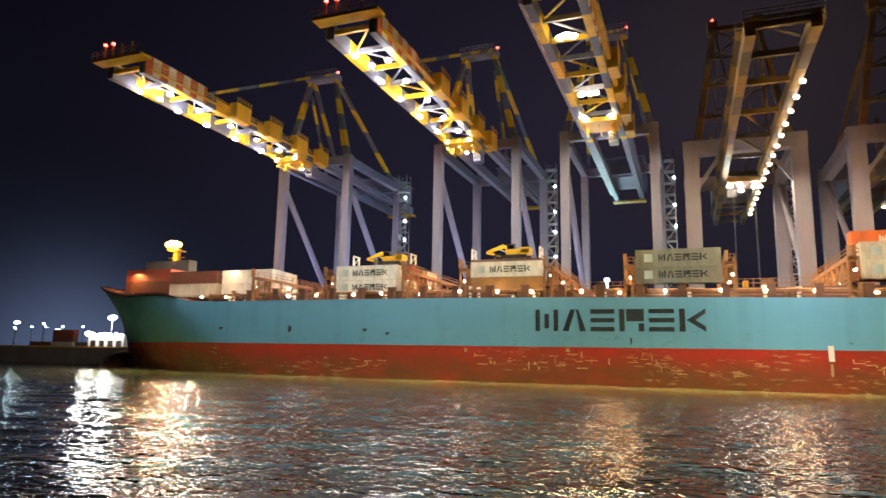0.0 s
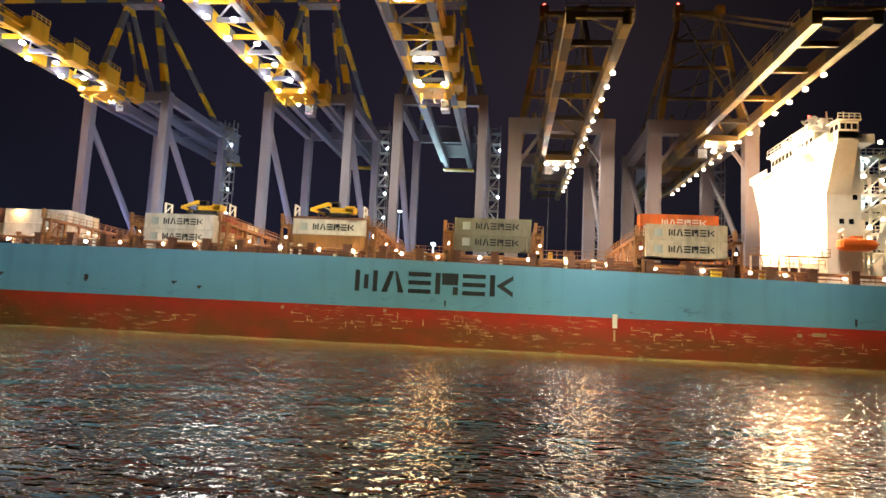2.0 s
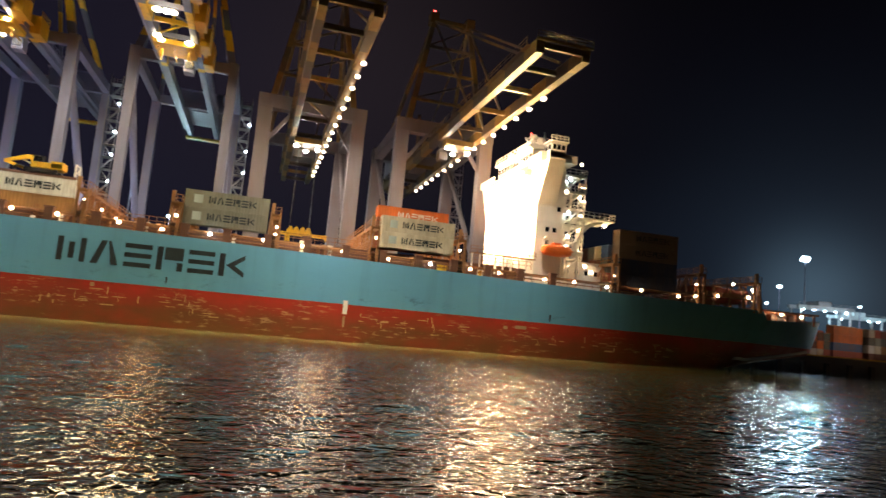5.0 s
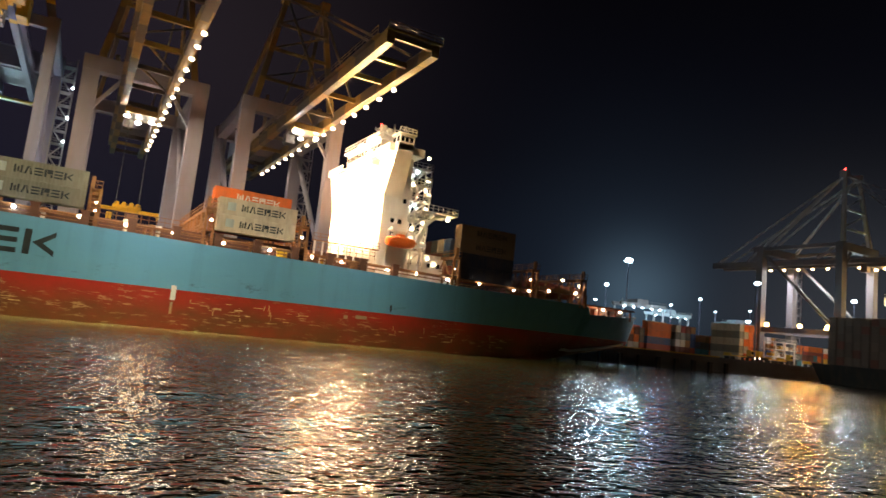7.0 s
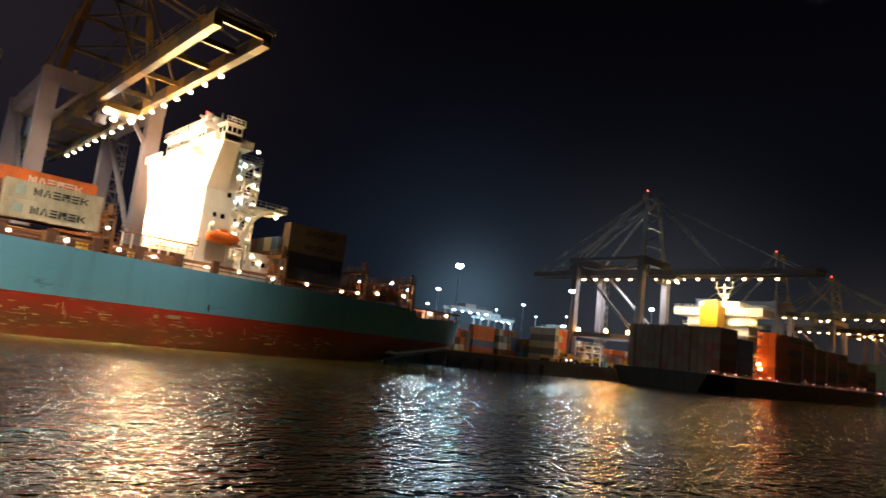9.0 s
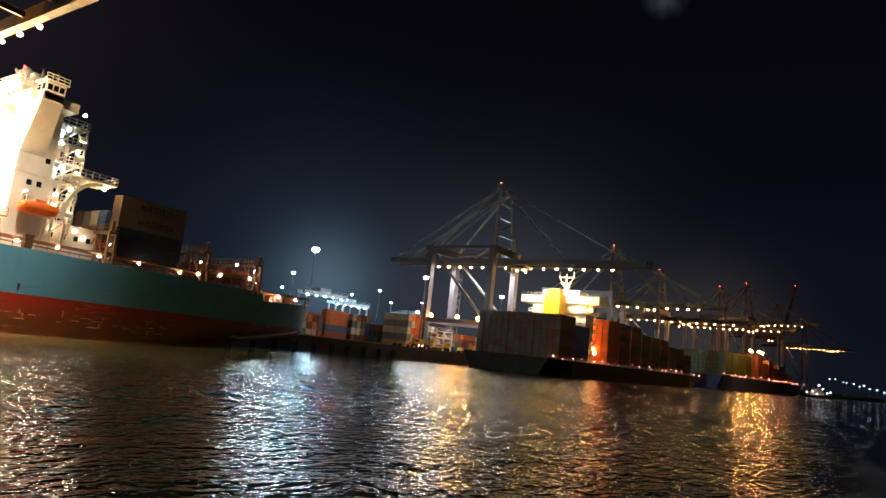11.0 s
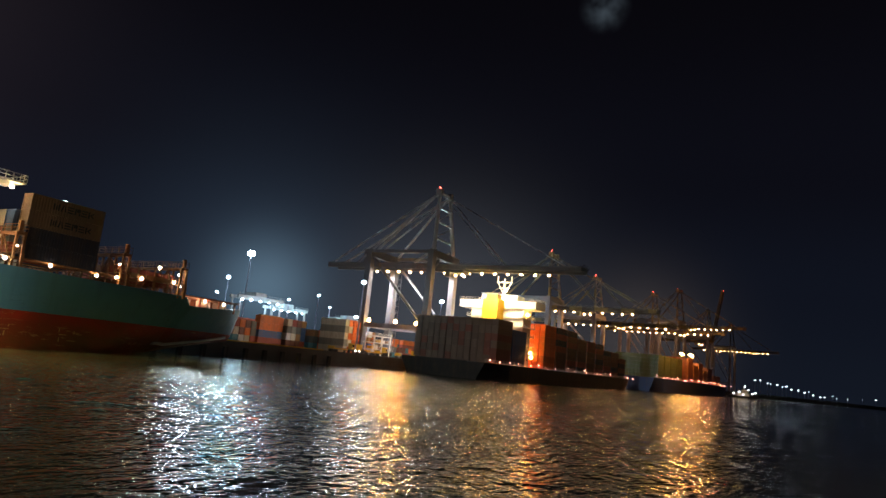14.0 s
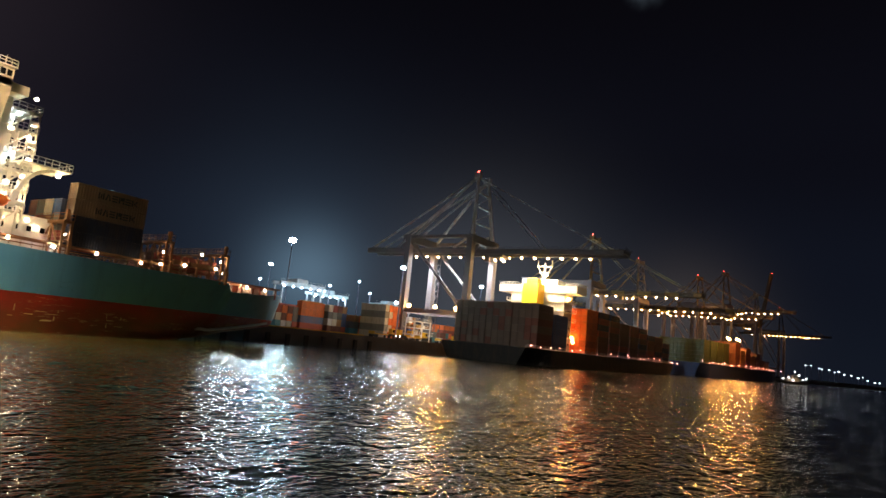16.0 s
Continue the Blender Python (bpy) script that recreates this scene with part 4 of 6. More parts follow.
    part("stern_rail", rail(B(), (104.5, -12.0, 17.2), (104.5, 12.0, 17.2), 1.1, 1.5), M_RUST, SHIP)
    for x in (94.5, 98.0, 101.0):
        bm = box(B(), x - 1.6, x + 1.6, -14.6, -11, 13.8, 14.6)
        beam(bm, (x, -14.4, 11.6), (x, -14.4, 15.4), 0.3)
        part("winch_stand", bm, M_RUST, SHIP)
    for i in range(5):
        bm = tube(B(), (65.6 + i * 0.05, -13.6, 18.6 + i * 3.05), (67.0, -13.6, 18.6 + i * 3.05), 0.42, seg=10)
        part("raft_canister", bm, M_WHITEPAINT, SHIP, "white life-raft canister")
    for x, h in ((65.2, 30), (67.2, 26)):
        part("vent_pipe", tube(B(), (x, -11.6, 13), (x, -11.6, h), 0.25, seg=8), M_WHITEPAINT, SHIP)
    # mooring deck under an open-sided roof
    dim = painted("dim_red_steel", (0.40, 0.16, 0.10), 0.6)
    house = part("mooring_house", box(B(), 106.6, 121, -5.5, 9.5, 10.2, 12.3), dim, SHIP, "low dull red mooring-deck house")
    part("roof", box(B(), 106.6, 122.5, -11.2, 10.2, 12.3, 12.6), dim, house)
    for x in (107.2, 112.2, 117.2, 121.6):
        part("roof_post", beam(B(), (x, -10.8, 10.2), (x, -10.8, 12.3), 0.3), dim, house)
    for x in (109.6, 114.8, 119.2):
        bm = tube(B(), (x - 0.9, -8.8, 11.2), (x + 0.9, -8.8, 11.2), 0.65, seg=14)
        for sx in (-1.1, 1.1):
            box(bm, x + sx - 0.12, x + sx + 0.12, -9.6, -8.0, 10.2, 12.0)
        part("mooring_winch", bm, M_PALE, SHIP, "pale grey mooring winch drum")
    for x, y, z in ((95, -14.8, 13.8), (98.5, -14.6, 16.4), (102, -14.7, 14.2), (103.4, -14.2, 15.8), (104.2, -13.6, 13.6), (90, -15, 13.2), (108.6, -10.9, 11.9), (113.4, -10.9, 11.9), (118.4, -10.9, 11.9)):
        part("stern_lamp", ball(B(), (x, y, z), 0.3), L_WARM, SHIP)


build_deckhouse()


def ship_cargo():
    g = "deck cargo of the moored ship"
    near = 102.7
    for k in range(2):
        container(6.85, near, 15.5 + k * CH, "grey-green", "dark", "grey-green container with a dark word shape, in a pair", group=g)
        container(36.8, near, 15.5 + k * CH, "cream", "dark", "cream container with a dark word shape, in a pair", group=g)
        container(-45.7, near, 14.6 + k * CH, "white", "dark", "white container with a dark word shape, on the hatch", group=g)
    container(36.3, near + 2.5, 15.5, "rust-red", group=g)
    container(36.3, near + 2.5, 15.5 + CH, "brown", group=g)
    container(36.3, near + 2.5, 15.5 + 2 * CH - 0.6, "orange", "pale", "bright orange container with a pale word shape on top", group=g)
    container(-19.9, near, 14.5, "ochre", group=g)
    container(-19.9, near, 14.5 + CH, "white", "dark", "white container with a dark word shape over an ochre one", group=g)
    for i in range(1, 6):
        for k in range(2):
            container(-44.0, near + i * 2.52, 14.6 + k * CH, ("white", "cream", "rust-red", "brown", "ochre")[(i + k) % 5], group=g)
    # fore part: red stack, white pair and a grey one on top
    for i, y in enumerate((107.2, 109.7, 112.2, 114.7)):
        for k in range(2):
            container(-101.2 + 0.3 * i, y + 0.4, 16.2 + k * CH, ("brown", "rust-red", "brown", "brown")[(i + k) % 4], group=g)
            container(-87.6, y - 1.0, 15.2 + k * CH, ("cream", "ochre", "brown", "brown")[(i + 2 * k) % 4], group=g)
            container(-74.6 - 0.3 * i, y - 0.5, 15.2 + k * CH, "white" if i < 3 else "cream", group=g)
    container(-101.0, 112.6, 16.2 + 2 * CH, "grey", group=g)
    # aft stacks beside the funnel
    tiers = ("navy", "navy", "umber", "umber")
    for k in range(4):
        container(80.0, near, 13.4 + k * 2.62, tiers[k], "dark" if k > 1 else "", "dark container in the aft stack, in shade", group=g)
    for i in range(1, 5):
        for k in range(3):
            container(79.2, near + i * 2.52, 13.4 + k * CH, ("brown", "cream", "rust-red", "grey", "blue")[(2 * i + k) % 5], group=g)
    for i in range(5):
        container(97.4, 104.5 + i * 2.52, 13.0, ("rust-red", "brown", "ochre")[i % 3], group=g)


ship_cargo()


# ---- ship-to-shore cranes ----
def flood_row(crane, me, places):
    for p in places:
        share("floodlight", me, crane, p)


LAMP_WHITE = mesh_of("floodlight", ball(B(), (0, 0, 0), 0.52, 0.6, 12, 8), L_WHITE)
LAMP_AMBER = mesh_of("floodlight", ball(B(), (0, 0, 0), 0.7, 0.5, 12, 8), glow("lamp_amber", (1.0, 0.86, 0.55), 34))
LAMP_ROW = mesh_of("floodlight", ball(B(), (0, 0, 0), 0.40, 0.8, 12, 8), glow("lamp_row", (1.0, 0.78, 0.5), 15))
LAMP_RED = mesh_of("warning_light", ball(B(), (0, 0, 0), 0.3), L_RED)


def bogies(crane, steel):
    for sx in (-1, 1):
        for y in (0, 30):
            bm = B()
            box(bm, sx * 9.7 - 4, sx * 9.7 + 4, y - 0.7, y + 0.7, 0.5, 2.2)
            part("bogie", bm, M_DARK, crane)
            for k in range(6):
                part("wheel", tube(B(), (sx * 9.7 - 3.4 + k * 1.36, y - 0.3, 0.45), (sx * 9.7 - 3.4 + k * 1.36, y + 0.3, 0.45), 0.42, seg=12), M_ROPE, crane)


def stair_tower(crane, x, y, z0, z1, steel):
    bm = B()
    for sx in (-1.3, 1.3):
        for sy in (-1.3, 1.3):
            beam(bm, (x + sx, y + sy, z0), (x + sx, y + sy, z1), 0.2)
    k, z = 0, z0 + 3
    while z < z1:
        box(bm, x - 1.4, x + 1.4, y - 1.4, y + 1.4, z - 0.1, z)
        s = 1 if k % 2 else -1
        beam(bm, (x - 1.2 * s, y, z - 3), (x + 1.2 * s, y, z), 0.7, 0.2)
        rail(bm, (x - 1.4, y - 1.4, z), (x + 1.4, y - 1.4, z), 1.0, 1.4)
        k, z = k + 1, z + 3
    part("stair_tower", bm, steel, crane, "zigzag access stairs")


def crane_striped(xc, trolley, lamps, first):
    """Tall crane with a boom and mast in yellow and dark blue bands. Origin under the centre of the waterside rail."""
    crane = thing("gantry_crane", pose(xc, 138, QZ), "tall ship-to-shore gantry crane, banded yellow and dark blue boom, floodlit", "crane", "striped quay cranes")
    bogies(crane, M_GREY)
    for sx in (-1, 1):
        for y in (0, 30):
            part("leg", beam(B(), (sx * 9.5, y, 2.0), (sx * 9.5, y, 49.5), 1.7, 1.9, 1.9, 2.1), M_GREY, crane, "pale lavender-grey box leg")
        part("diagonal_brace", tube(B(), (sx * 9.5, 0.8, 42), (sx * 9.5, 29, 12), 0.75, seg=12), M_GREY, crane)
        part("side_beam", box(B(), sx * 9.5 - 0.7, sx * 9.5 + 0.7, 1.1, 28.9, 47.2, 49.2), M_GREY, crane)
        part("side_beam", box(B(), sx * 9.5 - 0.7, sx * 9.5 + 0.7, 1.1, 28.9, 8.4, 10.6), M_GREY, crane)
    for y in (0, 30):
        part("portal_beam", box(B(), -8.55, 8.55, y - 0.7, y + 0.7, 47.2, 49.3), M_GREY, crane)
    part("sill_beam", box(B(), -8.4, 8.4, 29.2, 30.8, 8.2, 10.4), M_GREY, crane)
    z0 = 45.9
    for sx in (-1, 1):
        a, c = sorted((sx * 2.9, sx * 4.1))
        part("boom_girder", box(B(), a, c, -61, -2, z0, z0 + 2.3), M_STRIPE_Y, crane, "boom girder banded yellow and dark blue")
        part("back_girder", box(B(), a, c, -1.9, 54, z0, z0 + 2.3), M_GREY, crane)
        bm = B()
        box(bm, *sorted((sx * 4.2, sx * 5.0)), -60, -3, z0 + 0.9, z0 + 1.0)
        rail(bm, (sx * 5.0, -60, z0 + 1.0), (sx * 5.0, -3, z0 + 1.0), 1.1, 2.5)
        part("walkway", bm, M_YELLOW if sx > 0 else M_GREY, crane)
        bm = box(B(), *sorted((sx * 4.2, sx * 5.0)), -2, 50, z0 + 0.9, z0 + 1.0)
        rail(bm, (sx * 5.0, -2, z0 + 1.0), (sx * 5.0, 50, z0 + 1.0), 1.1, 2.5)
        part("walkway", bm, M_GREY, crane)
        part("tip_band", box(B(), *sorted((sx * 4.12, sx * 4.3)), -60.9, -46, z0 + 0.2, z0 + 3.4), M_STRIPE_R, crane, "orange and white banded boom tip")
    bm = B()
    for i in range(10):
        y = -60.5 + i * 6.4
        part("cross_tie", beam(B(), (-2.9, y, z0 + 1.2), (2.9, y, z0 + 1.2), 0.45, 0.8), M_GREY if i % 2 else M_YELLOW, crane)
        if i < 9:
            s = 1 if i % 2 else -1
            part("boom_brace", beam(B(), (-2.8 * s, y, z0 + 1.4), (2.8 * s, y + 6.4, z0 + 1.4), 0.24), M_GREY if i % 3 else M_YELLOW, crane)
    for y in (-37, -26, -15.5, -6):
        bm = B()
        box(bm, 4.3, 6.0, y - 2.2, y + 2.2, z0 - 0.4, z0 + 3.0)
        rail(bm, (6.0, y - 2.2, z0 + 3.0), (6.0, y + 2.2, z0 + 3.0), 1.0, 1.0)
        part("service_platform", bm, M_YELLOW, crane, "yellow service platform box on the boom")
    bm = B()
    box(bm, -5.4, 5.4, -63.4, -61, z0 + 2.1, z0 + 2.6)
    rail(bm, (-5.4, -63.4, z0 + 2.6), (5.4, -63.4, z0 + 2.6), 1.2, 1.2)
    for x in (-3.6, -1.8, 0.2, 2.4):
        tube(bm, (x, -62.5, z0 + 2.6), (x, -62.5, z0 + 5.2), 0.16)
    part("tip_platform", bm, M_YELLOW, crane)
    for x in (-3.6, -1.8):
        share("warning_light", LAMP_RED, crane, (x, -62.5, z0 + 5.4))
    # banded mast and stays
    top = 71.6
    for sx in (-1, 1):
        part("mast_leg", beam(B(), (sx * 9.0, 0, 49.4), (sx * 3.6, 1.5, top), 1.5, 1.7, 1.0, 1.2), M_STRIPE_Z, crane, "mast leg banded yellow and dark blue")
        part("mast_back_leg", beam(B(), (sx * 8.6, 29, 49.4), (sx * 3.4, 2.5, top), 0.9, 0.9), M_STRIPE_Z, crane)
        part("mast_brace", beam(B(), (sx * 4.0, 12, z0 + 2.3), (sx * 3.6, 2, top - 4), 0.6), M_STRIPE_Z, crane)
        part("forestay", beam(B(), (sx * 3.6, -1, top), (sx * 3.6, -45, z0 + 2.6), 0.5, 0.6), M_STRIPE_Y, crane, "banded forestay bar")
    bm = B()
    box(bm, -4.6, 4.6, 0, 3, top - 0.4, top + 0.9)
    rail(bm, (-4.6, 0, top + 0.9), (4.6, 0, top + 0.9), 1.2, 1.2)
    for x in (-2.5, 0, 2.5):
        tube(bm, (x, 0.8, top + 0.4), (x, 2.2, top + 0.4), 1.0, seg=14)
    part("mast_head", bm, M_GREY, crane, "mast head with rope sheaves")
    share("warning_light", LAMP_RED, crane, (4.4, 1.5, top + 1.6))
    bm = B()
    box(bm, -5.2, 5.2, 36, 50, z0 + 2.4, z0 + 7.6)
    box(bm, -5.6, 5.6, 35.6, 50.4, z0 + 7.6, z0 + 7.9)
    part("machinery_house", bm, M_GREY, crane, "grey machinery house")
    stair_tower(crane, 11.6, 30, 2, 52, painted("stair_grey", (0.30, 0.29, 0.28), 0.6))
    # trolley and cab
    bm = B()
    box(bm, -3.4, 3.4, trolley - 3.2, trolley + 3.2, z0 - 1.0, z0 - 0.1)
    for x in (-2.8, 0, 2.8):
        beam(bm, (x, trolley - 3, z0 - 1.9), (x, trolley + 3, z0 - 1.9), 0.22)
        beam(bm, (x, trolley - 3, z0 - 1.9), (x, trolley - 1, z0 - 0.9), 0.18)
    for k in (-2.4, 2.4):
        beam(bm, (k, trolley, z0 - 2.4), (k, trolley, z0 - 1), 0.5)
    trol = part("trolley", bm, M_YELLOW, crane, "yellow rope trolley under the boom")
    part("cab", box(box(B(), 1.2, 3.0, trolley + 3.6, trolley + 6.0, z0 - 3.2, z0 - 0.9), 1.0, 3.2, trolley + 3.4, trolley + 6.2, z0 - 0.9, z0 - 0.7), M_GREY, trol, "grey driver's cab")
    part("cab_window", box(B(), 1.3, 2.9, trolley + 3.54, trolley + 3.6, z0 - 2.6, z0 - 1.2), M_GLASS, trol)
    part("back_platform", box(B(), -4.6, 4.6, 52.6, 55, z0 - 0.7, z0 - 0.2), M_YELLOW, crane)
    for x, y in lamps:
        share("floodlight", LAMP_AMBER if first else LAMP_WHITE, crane, (x, y, z0 - 0.5))
    for z in (38, 32.5, 45, 26):
        share("floodlight", mesh_of("floodlight", ball(B(), (0, 0, 0), 0.24), L_COOL), crane, (12.8, 28.4, z))
    return crane


def crane_plain(m, trolley, up=False, rows=True, label="", lamps=None, lift=0.0, paint=None):
    """Lower crane with twin ochre girders and a row of lamps along one girder."""
    crane = thing("gantry_crane", m, label or "grey gantry crane with a lamp row along its ochre boom", "crane", "plain quay cranes")
    steel = M_GREYWARM if paint is None else paint
    girder = M_GIRDER if paint is None else paint
    tower = M_TOWER if paint is None else painted("far_mast_grey", (0.47, 0.47, 0.48), 0.55)
    bogies(crane, steel)
    for sx in (-1, 1):
        for y in (0, 30):
            part("leg", beam(B(), (sx * 9.9, y, 2.0), (sx * 9.9, y, 44.0 + lift), 2.9, 2.4), steel, crane, "pale grey box leg")
        part("side_beam", box(B(), sx * 9.9 - 1.0, sx * 9.9 + 1.0, 1.2, 28.8, (41.4 if paint is None else 43.0) + lift, 44.2 + lift), steel, crane)
        part("side_beam", box(B(), sx * 9.9 - 0.8, sx * 9.9 + 0.8, 1.2, 28.8, 11.6, 13.4), steel, crane)
        part("diagonal_brace", tube(B(), (sx * 9.9, 28.6, 41.0 + lift), (sx * 9.9, 1.4, 14.0), 0.6, seg=10), steel, crane)
        part("knee_brace", beam(B(), (sx * 9.0, 0, 34.5 + lift), (sx * 4.2, 0, 41.4 + lift), 0.7), steel, crane)
    for y in (0, 30):
        part("portal_beam", box(B(), -11.45, 11.45, y - 1.3, y + 1.3, 41.5 + lift, 44.4 + lift), steel, crane)
    part("sill_beam", box(B(), -8.4, 8.4, 29.2, 30.8, 11.6, 13.4), steel, crane)
    z0 = 37.6 + lift
    for sx in (-1, 1):
        a, c = sorted((sx * 2.9, sx * 4.1))
        if up:
            bm = beam(B(), (sx * 3.1, -2, z0 + 1.2), (sx * 3.1, -12, z0 + 58), 1.2, 2.2)
        else:
            bm = box(B(), a, c, -59.8, -2, z0, z0 + 2.0)
        part("boom_girder", bm, girder, crane, "weathered boom girder banded yellow and brown")
        part("back_girder", box(B(), a, c, -1.9, 57, z0, z0 + 2.2), girder, crane)
        if not up:
            bm = B()
            box(bm, *sorted((sx * 4.15, sx * 4.8)), -58, 54, z0 + 1.6, z0 + 1.7)
            rail(bm, (sx * 4.8, -58, z0 + 1.7), (sx * 4.8, 54, z0 + 1.7), 1.1, 2.8)
            part("walkway", bm, girder, crane)
    ties = [6, 18, 36, 46, 56] + ([] if up else [-60.2, -52, -43, -31, -19, -7])
    for y in ties:
        part("girder_tie", beam(B(), (-2.9, y + 0.6, z0 + 1.2), (2.9, y + 0.6, z0 + 1.2), 0.6, 0.8), girder, crane)
    if not up:
        for y0 in (-31, -19):
            part("boom_brace", beam(B(), (-2.9, y0, z0 + 1.4), (2.9, y0 + 12, z0 + 1.4), 0.3), girder, crane)
        bm = box(B(), -4.2, 4.3, -60.4, -59.85, z0 + 1.75, z0 + 2.0)
        rail(bm, (-4.2, -60.4, z0 + 2.0), (4.3, -60.4, z0 + 2.0), 0.9, 1.4)
        part("tip_platform", bm, girder, crane)
    top = 69.6 + lift * 1.2
    for sx in (-1, 1):
        part("mast_leg", beam(B(), (sx * 8.6, 0.4, 44.2 + lift), (sx * 4.4, 2.4, top), 1.3, 1.3, 1.0, 1.0), tower, crane)
        part("mast_back_leg", beam(B(), (sx * 8.6, 28, 44.2 + lift), (sx * 4.2, 3.4, top), 0.8, 0.8), tower, crane)
        part("mast_brace", beam(B(), (sx * 6.0, 0.8, 46 + lift), (sx * 3.4, 12, z0 + 2.6), 0.7), tower, crane)
        if not up:
            for y in (-27, -52):
                part("forestay", beam(B(), (sx * 4.2, 2, top), (sx * 3.2, y, z0 + 2.8), 0.32, 0.4), tower, crane)
        stay = 0.32 if paint is None else 0.6
        for y in ((50,) if paint is None else (54, 41)):
            part("backstay", beam(B(), (sx * 4.2, 3, top), (sx * 3.2, y, z0 + 2.8), stay, stay), tower, crane)
    bm = B()
    for z in (50 + lift, 57 + lift, 63 + lift):
        k = lerp(8.6, 4.4, (z - lift - 44.2) / 25.4)
        part("mast_tie", beam(B(), (-k, 1.2, z), (k, 1.2, z), 0.6), tower, crane)
        part("mast_tie", beam(B(), (-k, 1.2, z), (k * 0.8, 1.8, z + 6), 0.35), tower, crane)
    for sx in (-1, 1):
        box(bm, sx * 4.4 - 1.0, sx * 4.4 + 1.0, 1.4, 4.0, top - 0.6, top + 2.0)
    beam(bm, (-4.4, 2.6, top + 0.4), (4.4, 2.6, top + 0.4), 1.0)
    part("mast_head", bm, tower, crane)
    share("warning_light", LAMP_RED, crane, (3.1, -12, z0 + 58.5) if up else (-4.4, 2.6, top + 2.6))
    bm = B()
    wide, back = (4.8, 47) if paint is None else (2.6, 39)
    box(bm, -wide, wide, 34, back, z0 + 2.8, z0 + 8.0)
    box(bm, -wide - 0.4, wide + 0.4, 33.6, back + 0.4, z0 + 8.0, z0 + 8.3)
    part("machinery_house", bm, steel, crane, "grey machinery house")
    stair_tower(crane, 12.6, 30, 2, 44 + lift, steel)
    bm = B()
    box(bm, -3.0, 3.0, trolley - 3, trolley + 3, z0 - 1.2, z0 - 0.1)
    box(bm, -2.8, -1.0, trolley + 3.2, trolley + 5.4, z0 - 3.0, z0 - 0.8)
    for k in (-2, 2):
        tube(bm, (k, trolley - 1, z0 - 0.9), (k, trolley + 1, z0 - 0.9), 0.6, seg=12)
    part("trolley", bm, girder, crane, "trolley with driver's cab")
    for x, y in ((-2.6, trolley - 2.6), (-0.2, trolley + 1.6), (2.2, trolley - 1.0)):
        share("floodlight", lamps or LAMP_WHITE, crane, (x, y, z0 - 2.0))
    if rows:
        for i in range(16):
            y = -44.8 + 86.2 * i / 15
            share("floodlight", lamps or LAMP_ROW, crane, (4.1, y, z0 - 0.4))
    return crane


STRIPED_LAMPS = [(-2, -56), (-1.2, -52), (2.2, -53), (-2.4, -46), (1.8, -45), (-2.4, -38), (2.0, -36), (-2.4, -29), (1.8, -27), (-2.2, -20), (2.0, -19), (-2.5, -13), (0.4, -12), (2.4, -13), (-2.5, -9), (0, -8), (2.2, -8.5), (-1, -5)]
crane_striped(-80.6, -10, STRIPED_LAMPS, False)
crane_striped(-36.9, -10, STRIPED_LAMPS, False)
crane_striped(-6.8, -14, [(0, -52), (-0.9, -51.6), (0.9, -51.6), (-2.6, -19), (-2.2, -17), (2.6, -18), (2.2, -16), (-1.2, -30), (0.2, -30), (1.2, -30)], True)
crane_plain(pose(19.8, 138, QZ), 7)
crane_plain(pose(49.4, 138, QZ), -10.5)


# ---- the spreader that is hoisted from the quay, and its ropes ----
def build_spreader():
    sp = thing("container_spreader", pose(20, 145, 15), "yellow telescopic container spreader hanging from crane ropes", "spreader")
    bm = B()
    box(bm, -5.9, 5.9, -0.9, -0.45, -0.25, 0.3)
    box(bm, -5.9, 5.9, 0.45, 0.9, -0.25, 0.3)
    part("spreader_beam", bm, M_YELLOW, sp)
    for sx in (-1, 1):
        bm = B()
        box(bm, *sorted((sx * 5.6, sx * 6.09)), -1.2, 1.2, -0.45, 0.35)
        for y in (-1.1, 1.1):
            beam(bm, (sx * 6.0, y, -0.9), (sx * 6.0, y, -0.3), 0.25)
        part("end_beam", bm, M_YELLOW, sp)
    bm = B()
    box(bm, -2.6, 2.6, -1.1, 1.1, 0.3, 0.9)
    for x in (-1.9, -0.6, 0.8, 2.0):
        tube(bm, (x, -0.7, 1.2), (x, 0.7, 1.2), 0.45, seg=12)
        box(bm, x - 0.3, x + 0.3, -0.6, 0.6, 0.9, 1.3)
    part("head_block", bm, M_YELLOW, sp, "yellow head block with sheaves")
    ropes = thing("hoist_ropes", pose(20, 145, 0), "thin steel hoist ropes of a quay crane", "rope")
    for x in (-2.2, 2.2):
        for y in (-0.9, 0.9):
            part("rope", tube(B(), (x, y, 11), (x * 0.9, y, 41.0), 0.04, seg=6), M_ROPE, ropes)
    return sp


SPREADER = build_spreader()


